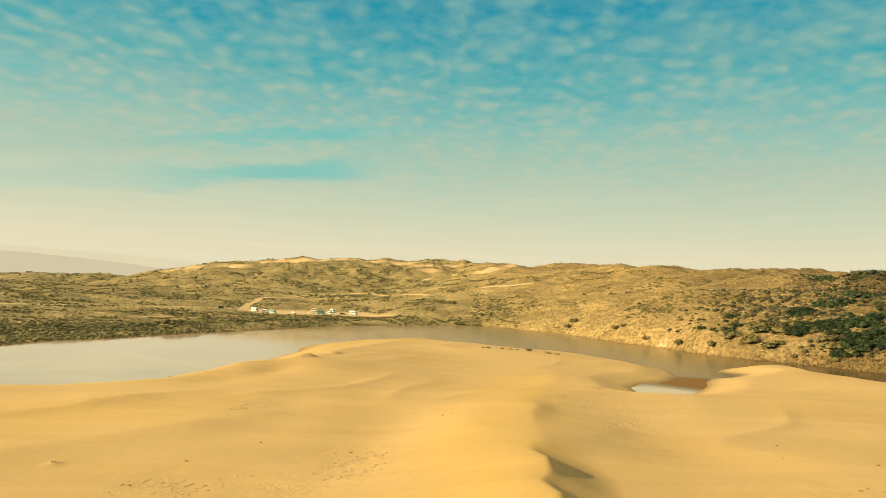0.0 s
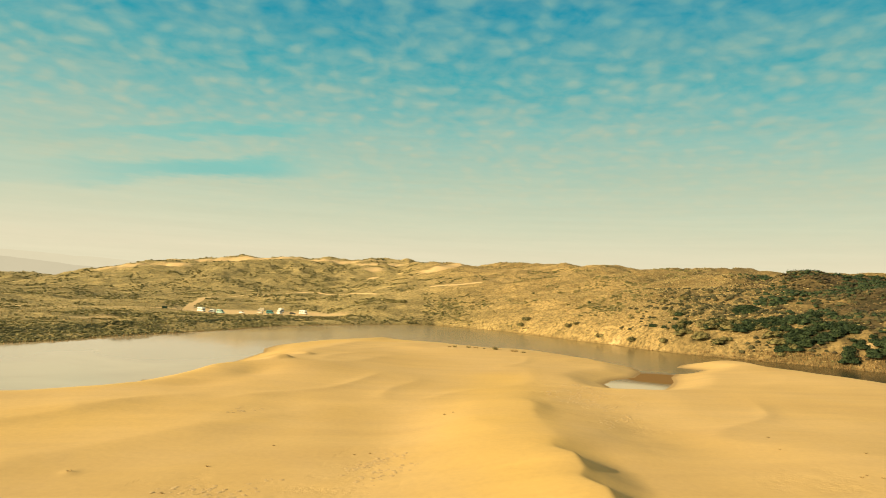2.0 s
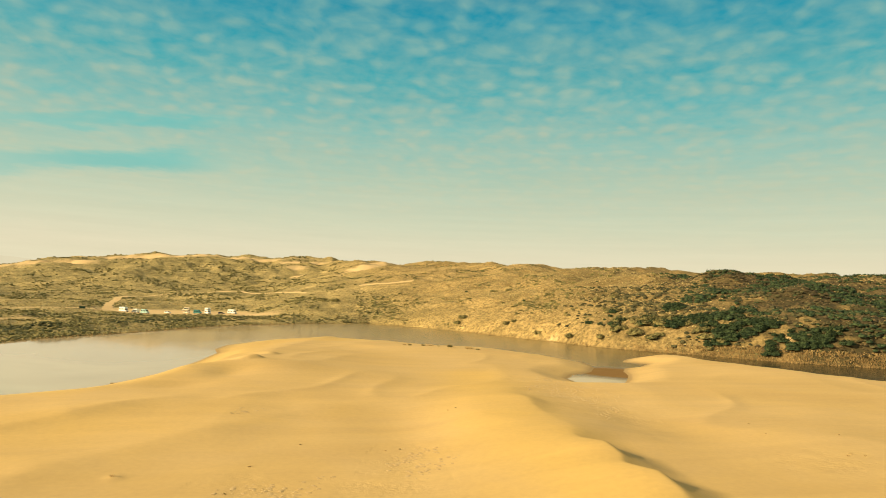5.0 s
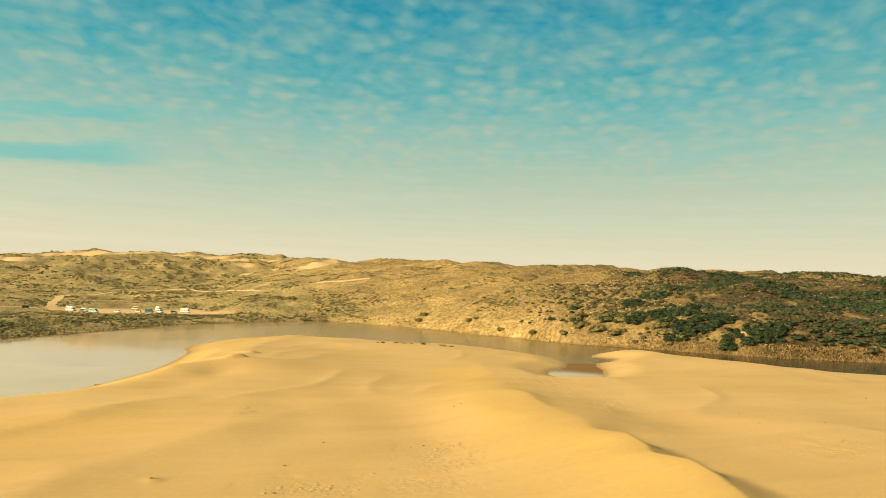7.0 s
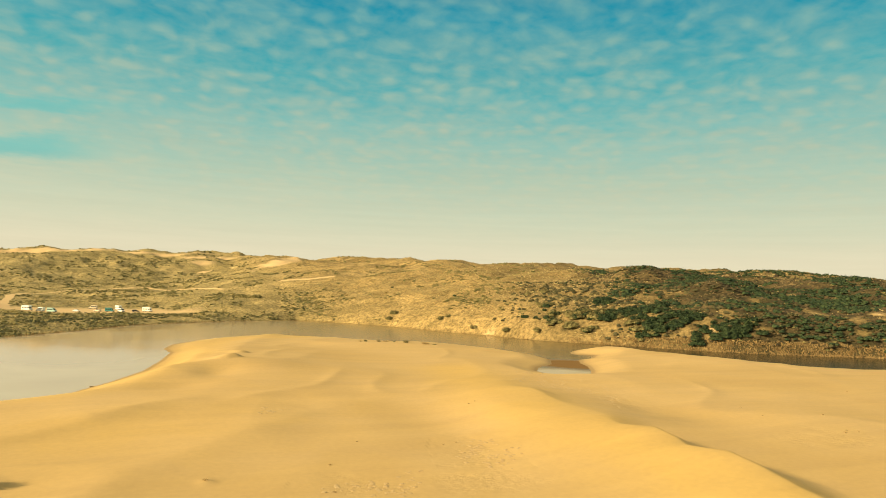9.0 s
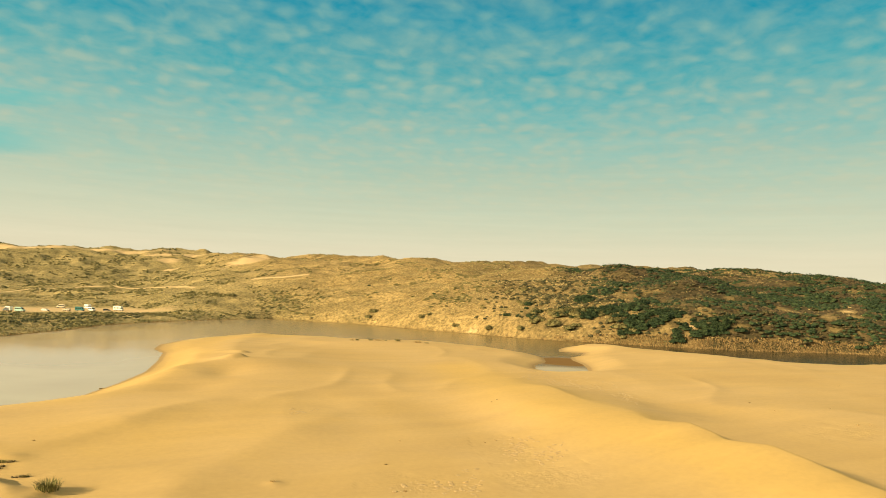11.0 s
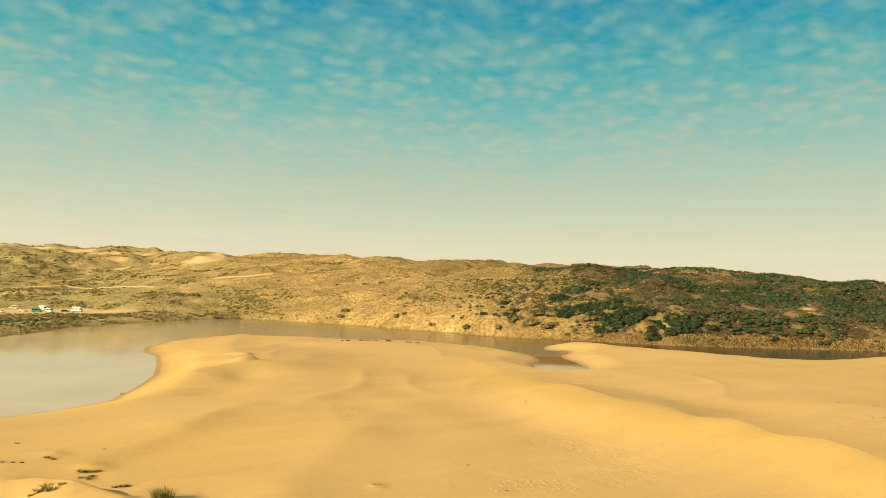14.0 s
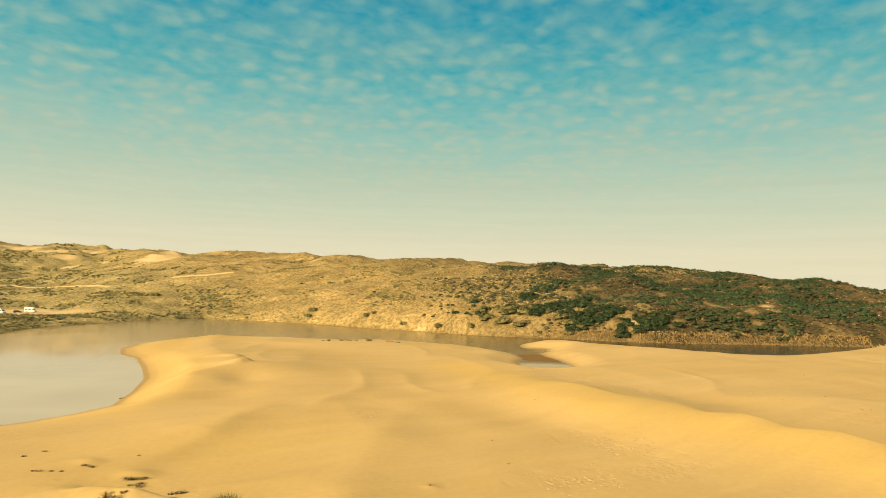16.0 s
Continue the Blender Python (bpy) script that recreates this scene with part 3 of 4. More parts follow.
def make_ground():
    cx, cy = -37.0, -5.0
    radii = np.concatenate([[0.02, 5.0, 12.0], np.geomspace(18, 150, 260)[:-1], np.geomspace(150, 1150, 400)[:-1], np.geomspace(1150, 4600, 26)])
    seen = np.radians(np.linspace(-50, 76, 660))
    rest = np.radians(np.linspace(76, 310, 80)[1:-1])
    az = np.concatenate([seen, rest])
    n, k = len(radii), len(az)
    x = cx + radii[:, None] * np.sin(az)[None]
    y = cy + radii[:, None] * np.cos(az)[None]
    z, bare, d = land(x.ravel(), y.ravel())
    dark = heath(x.ravel(), y.ravel(), d) * (bare < 0.9) * (1 - step(sandy_gap(x.ravel(), y.ravel()), 0.25, 0.6))
    u = x.ravel() - (142 + 0.42 * (y.ravel() - 235))
    for cx, cy, rx, ry in BUSH_LOWER + BUSH_UPPER:
        dark = np.maximum(dark, 1.3 * mound(x.ravel(), y.ravel(), cx, cy, rx, ry, -25) * (bare < 0.9))
    dark = np.minimum(dark, 1.0)
    dark = np.maximum(dark, 0.5 * step(u, -110, -20) * (bare < 0.9))
    verts = np.stack([x.ravel(), y.ravel(), z], 1)
    i, j = np.meshgrid(np.arange(n - 1), np.arange(k), indexing="ij")
    a, b = i * k + j, i * k + (j + 1) % k
    faces = np.stack([a, b, b + k, a + k], -1).reshape(-1, 4)[:, ::-1]
    me = mesh_of("ground", verts, faces, [GROUND])
    at = me.attributes.new("bare", "FLOAT", "POINT")
    at.data.foreach_set("value", bare.astype(np.float32))
    at = me.attributes.new("meadow", "FLOAT", "POINT")
    at.data.foreach_set("value", (1 / (1 + np.exp((x.ravel() - 45) / 22))).astype(np.float32))
    at = me.attributes.new("inland", "FLOAT", "POINT")
    at.data.foreach_set("value", (d > 0).astype(np.float32))
    # golden tint of sun-facing sand put into colour: long crest's flank, spit's beach ridge
    px, py = x.ravel(), y.ravel()
    gold_mix = np.maximum.reduce([step(-away(px + 5, py, np.array([(8, 30), (10, 60), (12, 84), (16, 110), (24, 150)], float)), -15, -1), 0.7 * step(-away(px, py, np.array([(-62, 128), (-50, 150), (-40, 190), (-34, 240), (10, 272)], float)), -12, -4), 0.6 * mound(px, py, -50, 95, 26, 14, 30)])
    at = me.attributes.new("sun_gold", "FLOAT", "POINT")
    at.data.foreach_set("value", gold_mix.astype(np.float32))
    at = me.attributes.new("trod", "FLOAT", "POINT")
    at.data.foreach_set("value", trodden(px, py).astype(np.float32))
    at = me.attributes.new("heath", "FLOAT", "POINT")
    at.data.foreach_set("value", dark.astype(np.float32))
    return tagged(new("ground", me), "golden wind-blown dune sand with dry scrubby hills behind", "ground", kind="structure")


ground = make_ground()


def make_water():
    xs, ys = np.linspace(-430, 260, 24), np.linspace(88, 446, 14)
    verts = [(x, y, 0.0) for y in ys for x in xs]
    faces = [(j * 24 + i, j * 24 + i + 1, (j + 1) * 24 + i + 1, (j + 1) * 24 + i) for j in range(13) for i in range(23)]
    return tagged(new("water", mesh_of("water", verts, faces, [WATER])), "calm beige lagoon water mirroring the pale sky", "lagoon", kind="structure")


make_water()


# ---------------------------------------------------------------- scrub
def blades(rng, count, spread, high, lean=0.5):
    """Verts and triangles of a tuft of pointed blades."""
    v, f = [], []
    for _ in range(count):
        a, r = rng.uniform(0, 2 * math.pi), spread * math.sqrt(rng.uniform(0, 1)) * 0.5
        bx, by = r * math.cos(a), r * math.sin(a)
        w = 0.16 * spread
        ta = a + rng.uniform(-0.6, 0.6)
        out = lean * high * rng.uniform(0.3, 1.3)
        k = len(v)
        v += [(bx - w * math.sin(ta), by + w * math.cos(ta), -0.05), (bx + w * math.sin(ta), by - w * math.cos(ta), -0.05),
              (bx + out * math.cos(ta), by + out * math.sin(ta), high * rng.uniform(0.6, 1.1))]
        f.append((k, k + 1, k + 2))
    return np.array(v), np.array(f)


def dome(rng, rings=2, around=7, rough=0.25):
    """A lumpy low dome of unit radius and height."""
    v, f = [], []
    for i in range(rings):
        e = i / rings * math.pi / 2
        for j in range(around):
            a, q = (j + 0.5 * (i % 2)) / around * 2 * math.pi, 1 + rng.uniform(-rough, rough)
            v.append((q * math.cos(e) * math.cos(a), q * math.cos(e) * math.sin(a), q * math.sin(e) - 0.12))
    v.append((rng.uniform(-0.2, 0.2), rng.uniform(-0.2, 0.2), 0.9))
    for i in range(rings - 1):
        for j in range(around):
            a, b = i * around + j, i * around + (j + 1) % around
            f += [(a, b, b + around), (a, b + around, a + around)]
    top = (rings - 1) * around
    f += [(top + j, top + (j + 1) % around, len(v) - 1) for j in range(around)]
    return np.array(v), np.array(f)


def scatter(name, shapes, xs, ys, sizes, flats, mats, label, category, rng):
    """Many small plants joined into one mesh."""
    zs = land(xs, ys)[0]
    allv, allf, base = [], [], 0
    pick = rng.integers(0, len(shapes), len(xs))
    turn = rng.uniform(0, 2 * math.pi, len(xs))
    for s, (v, f) in enumerate(shapes):
        k = np.nonzero(pick == s)[0]
        if not len(k):
            continue
        c, n = np.cos(turn[k])[:, None], np.sin(turn[k])[:, None]
        vx = (v[:, 0] * c - v[:, 1] * n) * sizes[k, None] + xs[k, None]
        vy = (v[:, 0] * n + v[:, 1] * c) * sizes[k, None] + ys[k, None]
        vz = v[:, 2] * (sizes[k] * flats[k])[:, None] + zs[k, None]
        allv.append(np.stack([vx, vy, vz], -1).reshape(-1, 3))
        allf.append((f[None] + (np.arange(len(k)) * len(v))[:, None, None]).reshape(-1, 3) + base)
        base += len(k) * len(v)
    ob = new(name, mesh_of(name, np.vstack(allv), np.vstack(allf), mats, False))
    return tagged(ob, label, category, kind="stuff")


def grow():
    rng = np.random.default_rng(4)
    # candidates over the far land, thinner with distance
    r = 150 * (1500 / 150.0) ** rng.uniform(0, 1, 190000) ** 0.9
    a = np.radians(rng.uniform(-42, 74, len(r)))
    x, y = -37 + r * np.sin(a), -5 + r * np.cos(a)
    z, bare, d = land(x, y)
    keep = inside(x, y, far_ring) & (d > 1.0) & (bare < 0.35 + 0.1 * rng.uniform(-1, 1, len(r)))
    keep &= heath(x, y, d) < rng.uniform(0.25, 1.1, len(r))
    x, y, r, d = x[keep], y[keep], r[keep], d[keep]
    kind = grain(x, y, 26, 31) + 0.7 * grain(x, y, 9, 32) + rng.uniform(-0.5, 0.5, len(x))
    left = step(-x, 30, 90) * (1 - step(d, 40, 70))
    green = kind + 0.5 * left + 0.45 / (1 + np.exp((x - 45) / 22)) > 0.74
    size = np.where(green, rng.uniform(0.45, 1.1, len(x)), rng.uniform(0.25, 0.6, len(x))) * (0.75 + r / 800)
    shapes_t = [blades(random.Random(k), 5, 1.5, 1.1, 0.8) for k in range(4)] + [dome(random.Random(30 + k), 1, 6, 0.35) for k in range(4)]
    shapes_s = [dome(random.Random(k), 2, 5, 0.35) for k in range(8)]
    # a thicker sward on the slopes that face the water
    r2 = 40000
    x2, y2 = rng.uniform(45, 400, r2), rng.uniform(180, 560, r2)
    z2, bare2, d2 = land(x2, y2)
    ok = inside(x2, y2, far_ring) & (d2 > 1.5) & (bare2 < 0.3) & (heath(x2, y2, d2) < rng.uniform(0.2, 0.9, r2))
    x, y, green = np.append(x, x2[ok]), np.append(y, y2[ok]), np.append(green, np.zeros(ok.sum(), bool))
    size = np.append(size, rng.uniform(0.35, 0.75, ok.sum()))
    n = ~green
    scatter("tussock_grass", shapes_t, x[n], y[n], size[n], np.full(n.sum(), 0.75), [TUSSOCK], "dry straw-coloured tussock grass on the hillside", "grass", rng)
    scatter("low_scrub", shapes_s, x[green], y[green], size[green], rng.uniform(0.5, 0.8, green.sum()), [OLIVE], "low olive-green scrub on the hillside", "scrub", rng)


grow()


# ---------------------------------------------------------------- helpers for things
def part(name, bm, mat, parent=None, label="", smooth=False):
    me = bpy.data.meshes.new(name)
    if smooth:
        for f in bm.faces:
            f.smooth = True
    bm.to_mesh(me)
    bm.free()
    me.materials.append(mat)
    ob = new(name, me)
    ob.parent = parent
    return tagged(ob, label)


def rooted(name, label, category, group=""):
    e = new(name)
    e.empty_display_size = 0.3
    return tagged(e, label, category, group)


def box(bm, x0, x1, y0, y1, z0, z1, bevel=0.0):
    vs = bmesh.ops.create_cube(bm, size=1.0)["verts"]
    for v in vs:
        v.co = ((x0 + x1) / 2 + v.co.x * (x1 - x0), (y0 + y1) / 2 + v.co.y * (y1 - y0), (z0 + z1) / 2 + v.co.z * (z1 - z0))
    if bevel:
        bmesh.ops.bevel(bm, geom=list({e for v in vs for e in v.link_edges}), offset=bevel, segments=2, affect="EDGES")


def profile(bm, outline, half, bevel=0.06, tuck=0.0):
    """A side outline in x and z, made solid across y; tuck narrows what lies above 1.1 m."""
    sides = []
    for s in (-1, 1):
        sides.append([bm.verts.new((x, s * (half - (tuck * max(0, z - 1.1))), z)) for x, z in outline])
    n = len(outline)
    bm.faces.new(sides[0])
    bm.faces.new(sides[1][::-1])
    for k in range(n):
        bm.faces.new((sides[0][k], sides[1][k], sides[1][(k + 1) % n], sides[0][(k + 1) % n]))
    bmesh.ops.recalc_face_normals(bm, faces=bm.faces)
    if bevel:
        bmesh.ops.bevel(bm, geom=bm.edges[:], offset=bevel, segments=2, affect="EDGES", clamp_overlap=True)


def wheel_bm(radius, width):
    bm = bmesh.new()
    bmesh.ops.create_cone(bm, cap_ends=True, segments=20, radius1=radius, radius2=radius, depth=width)
    bmesh.ops.rotate(bm, verts=bm.verts, cent=(0, 0, 0), matrix=Matrix.Rotation(radians(90), 3, "X"))
    bmesh.ops.bevel(bm, geom=[e for e in bm.edges if len(e.link_faces) == 2 and any(len(f.verts) > 4 for f in e.link_faces)], offset=0.05, segments=2, affect="EDGES")
    return bm


WHITE_PAINT = plain("white_vehicle_paint", (0.80, 0.78, 0.70), 0.35, 0.0, 0.04, 0.8)
CREAM_PAINT = plain("cream_vehicle_paint", (0.72, 0.62, 0.45), 0.35, 0.0, 0.05, 0.8)
TEAL_PAINT = plain("teal_vehicle_paint", (0.05, 0.20, 0.19), 0.35, 0.0, 0.06, 0.8)
PALE_TEAL = plain("pale_teal_vehicle_paint", (0.36, 0.55, 0.48), 0.35, 0.0, 0.06, 0.8)
GREY_PAINT = plain("grey_vehicle_paint", (0.10, 0.10, 0.095), 0.35, 0.2, 0.08, 0.8)
GLASS_DARK = plain("tinted_vehicle_glass", (0.02, 0.025, 0.028), 0.08, 0.0, 0.1, 1.0)
RUBBER = plain("black_tyre_rubber", (0.02, 0.02, 0.02), 0.85, 0.0, 0.1, 4.0)
STEEL = plain("dull_steel", (0.45, 0.45, 0.44), 0.4, 0.9, 0.08, 4.0)
PLASTIC = plain("dark_bumper_plastic", (0.05, 0.05, 0.05), 0.6, 0.0, 0.1, 4.0)
LAMP = plain("headlamp_glass", (0.75, 0.75, 0.7), 0.1, 0.0, 0.05, 4.0)
TIMBER = plain("weathered_timber", (0.22, 0.17, 0.10), 0.8, 0.0, 0.25, 3.0)
BOARD = plain("dark_green_board", (0.02, 0.07, 0.04), 0.6, 0.0, 0.15, 2.0)


def van(label, category, outline, half, paint, windows, wheels, group="vehicles in the car park", tuck=0.06):
    """A vehicle about its middle, nose towards +x. windows: (x0, x1, z0, z1) on each flank."""
    root = rooted(category.replace(" ", "_"), label, category, group)
    bm = bmesh.new()
    profile(bm, outline, half, 0.07, tuck)
    part("body", bm, paint, root)
    length = max(x for x, _ in outline)
    for x0, x1, z0, z1 in windows:
        for s in (-1, 1):
            bm = bmesh.new()
            y = s * (half - tuck * max(0, (z0 + z1) / 2 - 1.1) + 0.012)
            box(bm, x0, x1, y - 0.015, y + 0.015, z0, z1, 0.0)
            part("side_window", bm, GLASS_DARK, root)
    # windscreen: lies on the sloping edge between the bonnet and the roof
    slope = max(zip(outline, outline[1:] + outline[:1]), key=lambda e: (e[0][0] > 0) * (e[1][1] - e[0][1]) * (e[0][0] - e[1][0]) if e[0][0] > e[1][0] else -1)
    (ax, az), (bx, bz) = slope
    bm = bmesh.new()
    w = half - 0.2
    off = Vector((bz - az, 0, ax - bx)).normalized() * 0.02
    quad = [bm.verts.new(Vector((ax + (bx - ax) * u, s * w, az + (bz - az) * u)) + off) for u, s in ((0.15, -1), (0.15, 1), (0.9, 1), (0.9, -1))]
    face = bm.faces.new(quad)
    bmesh.ops.solidify(bm, geom=[face], thickness=0.02)
    part("windscreen", bm, GLASS_DARK, root)
    for x in wheels:
        for s in (-1, 1):
            w = part("wheel", wheel_bm(0.34, 0.24), RUBBER, root, "", True)
            w.location = (x, s * (half - 0.1), 0.34)
            hub = part("rim", wheel_bm(0.19, 0.05), STEEL, w, "steel rim", True)
            hub.location = (0, s * 0.12, 0)
    for x, name in ((length - 0.03, "front_bumper"), (-length + 0.03, "rear_bumper")):
        bm = bmesh.new()
        box(bm, x - 0.09, x + 0.09, -half + 0.08, half - 0.08, 0.36, 0.6, 0.03)
        part(name, bm, PLASTIC, root)
    for s in (-1, 1):
        bm = bmesh.new()
        box(bm, length - 0.10, length + 0.015, s * (half - 0.33) - 0.16, s * (half - 0.33) + 0.16, 0.68, 0.88, 0.03)
        part("headlight", bm, LAMP, root)
    return root


def camper(paint, label):
    line = [(-2.6, 0.4), (2.6, 0.4), (2.65, 0.95), (1.95, 1.25), (1.15, 2.2), (0.9, 2.55), (-2.5, 2.6), (-2.62, 1.2)]
    return van(label, "camper van", line, 1.0, paint, [(0.2, 1.1, 1.35, 1.95), (-1.0, 0.05, 1.4, 1.95), (-2.3, -1.2, 1.4, 1.95)], (1.75, -1.7))


def motorhome(label):
    line = [(-3.1, 0.45), (3.0, 0.45), (3.1, 1.0), (2.45, 1.3), (2.0, 2.0), (2.35, 2.15), (2.2, 2.9), (1.2, 3.1), (-3.05, 3.05), (-3.15, 1.2)]
    root = van(label, "motorhome", line, 1.12, WHITE_PAINT, [(1.35, 2.0, 1.4, 1.95), (-0.6, 0.6, 1.5, 2.1), (-2.6, -1.6, 1.5, 2.1)], (2.1, -1.9), tuck=0.01)
    bm = bmesh.new()
    box(bm, -1.0, -0.3, -0.35, 0.35, 3.05, 3.2, 0.04)
    part("roof_vent", bm, CREAM_PAINT, root)
    bm = bmesh.new()
    box(bm, -1.45, -0.85, -1.14, -1.10, 0.6, 2.3, 0.01)
    part("door", bm, CREAM_PAINT, root)
    return root


def estate(paint, label):
    line = [(-2.15, 0.35), (2.15, 0.35), (2.2, 0.75), (1.15, 0.95), (0.45, 1.45), (-1.75, 1.5), (-2.15, 1.0)]
    return van(label, "car", line, 0.88, paint, [(-0.45, 0.5, 1.0, 1.38), (-1.7, -0.6, 1.0, 1.38)], (1.4, -1.35), tuck=0.15)


def stand(ob, x, y, turn, sink=0.03):
    ob.matrix_world = pose(x, y, ground_z(x, y) - sink, 0, 0, turn)


def park_vehicles():
    white = "parked on the sandy car park"
    stand(motorhome("white coachbuilt motorhome with overcab " + white), -125, 447, -38)
    stand(camper(WHITE_PAINT, "white panel camper van " + white), -118.5, 448.5, 140)
    stand(camper(PALE_TEAL, "pale teal high-roofed camper van " + white), -112, 444, -30)
    stand(estate(WHITE_PAINT, "small white car beside a scrub mound in the car park"), -101, 457, -40)
    stand(camper(CREAM_PAINT, "cream camper van at the back of the car park"), -99, 519, 165)
    stand(estate(CREAM_PAINT, "low cream car " + white), -91, 468, 150)
    stand(camper(TEAL_PAINT, "dark teal camper van " + white), -84, 468, -20)
    stand(camper(WHITE_PAINT, "white camper van facing the water in the car park"), -77.5, 467, -55)
    stand(motorhome("tall white motorhome standing behind the camper vans"), -82, 506, -60)
    stand(estate(GREY_PAINT, "dark grey car " + white), -69.5, 474, 5)
    stand(motorhome("white motorhome at the end of the row"), -63, 482, -30)


def bollards():
    rng = random.Random(3)
    bm = bmesh.new()
    bmesh.ops.create_cone(bm, cap_ends=True, segments=10, radius1=0.13, radius2=0.12, depth=1.0)
    bmesh.ops.translate(bm, verts=bm.verts, vec=(0, 0, 0.45))
    bmesh.ops.bevel(bm, geom=[e for e in bm.edges if all(v.co.z > 0.9 for v in e.verts)], offset=0.03, segments=2, affect="EDGES")
    me = bpy.data.meshes.new("bollard")
    bm.to_mesh(me)
    bm.free()
    me.materials.append(TIMBER)
    for line, step_m in (([(-160, 500), (-137, 447)], 2.6), ([(-146, 520), (-120, 532), (-84, 534)], 3.0)):
        for (ax, ay), (bx, by) in zip(line[:-1], line[1:]):
            n = int(math.hypot(bx - ax, by - ay) / step_m)
            for k in range(n):
                x, y = ax + (bx - ax) * k / n + rng.uniform(-0.2, 0.2), ay + (by - ay) * k / n + rng.uniform(-0.2, 0.2)
                ob = tagged(new("bollard", me), "short weathered timber post edging the car park", "bollard", "posts round the car park")
                ob.matrix_world = pose(x, y, ground_z(x, y) - 0.05, rng.uniform(-4, 4), rng.uniform(-4, 4), rng.uniform(0, 360))


def notice_board():
    root = rooted("notice_board", "dark green notice board on timber legs by the car park entrance", "notice board")
    bm = bmesh.new()
    box(bm, -1.7, 1.7, -0.06, 0.06, 0.7, 2.0, 0.02)
    part("panel", bm, BOARD, root)
    for x in (-1.5, 1.5):
        bm = bmesh.new()
        box(bm, x - 0.07, x + 0.07, 0.06, 0.2, -0.2, 2.1, 0.01)
        part("leg", bm, TIMBER, root)
    bm = bmesh.new()
    box(bm, -1.85, 1.85, -0.18, 0.3, 2.02, 2.1, 0.02)
    part("roof", bm, TIMBER, root)
    stand(root, -152, 459, 15)


# ---------------------------------------------------------------- shrubs
def shrub_mesh(name, seed, leaves, mat, high=0.62, count=6):
    """A low wind-cut bush: short stems under a crown of many leaf clumps, unit radius."""
    rng = random.Random(seed)
    lobes = [(rng.uniform(-0.55, 0.55), rng.uniform(-0.55, 0.55), rng.uniform(0.35, 0.6)) for _ in range(count)]
    v, f = [], []

    def add(pts):
        k = len(v)
        v.extend(pts)
        f.append((k, k + 1, k + 2))

    for _ in range(leaves):
        cx, cy, r = rng.choice(lobes)
        a, e = rng.uniform(0, 2 * math.pi), math.asin(rng.uniform(0.0, 1.0))
        q = r * rng.uniform(0.75, 1.08)
        p = Vector((cx + q * math.cos(e) * math.cos(a), cy + q * math.cos(e) * math.sin(a), (q * math.sin(e) * 1.25 + 0.06) * high / 0.62))
        n = Vector((math.cos(e) * math.cos(a), math.cos(e) * math.sin(a), math.sin(e) + 0.3)).normalized()
        u = n.orthogonal().normalized()
        u.rotate(Matrix.Rotation(rng.uniform(0, 6.28), 3, n))
        w = n.cross(u)
        s = rng.uniform(0.07, 0.16)
        tip = n * s * rng.uniform(0.2, 0.9)
        add([p - u * s, p + u * s, p + w * s * 1.3 + tip])
        add([p + u * s * 0.7 - w * s * 0.6, p - u * s * 0.6 - w * s * 0.3, p + tip * 1.3])
    for cx, cy, r in lobes:
        ring = [(cx + 0.8 * r * math.cos(k * math.pi / 3), cy + 0.8 * r * math.sin(k * math.pi / 3), -0.05) for k in range(6)]
        mid = [(cx + 0.75 * r * math.cos(k * math.pi / 3 + 0.5), cy + 0.75 * r * math.sin(k * math.pi / 3 + 0.5), 0.6 * r) for k in range(6)]
        top = (cx, cy, 0.95 * r)
        for k in range(6):
            add([ring[k], ring[(k + 1) % 6], mid[k]])
            add([mid[k], ring[(k + 1) % 6], mid[(k + 1) % 6]])
            add([mid[k], mid[(k + 1) % 6], top])
    return mesh_of(name, v, f, [mat], False)


BUSH_SINGLE = [(101, 468, 1.7), (117, 452, 2.4), (126, 444, 2.8), (114, 380, 1.4), (118, 353, 1.4), (123, 356, 2.0), (104, 357, 1.3), (116, 293, 2.5),
               (129, 304, 2.4), (126, 291, 1.7), (159, 439, 2.0), (160, 427, 2.0), (145, 439, 2.4), (137, 328, 2.8), (145, 324, 3.2)]
BUSH_OLIVE = [(99, 316, 2.6), (92, 345, 2.6), (95, 343, 2.2), (79, 391, 3.0), (75, 388, 2.7), (107, 294, 2.7), (114, 277, 2.6), (3, 502, 4.5), (8, 497, 3.5), (-1, 512, 4.0)]


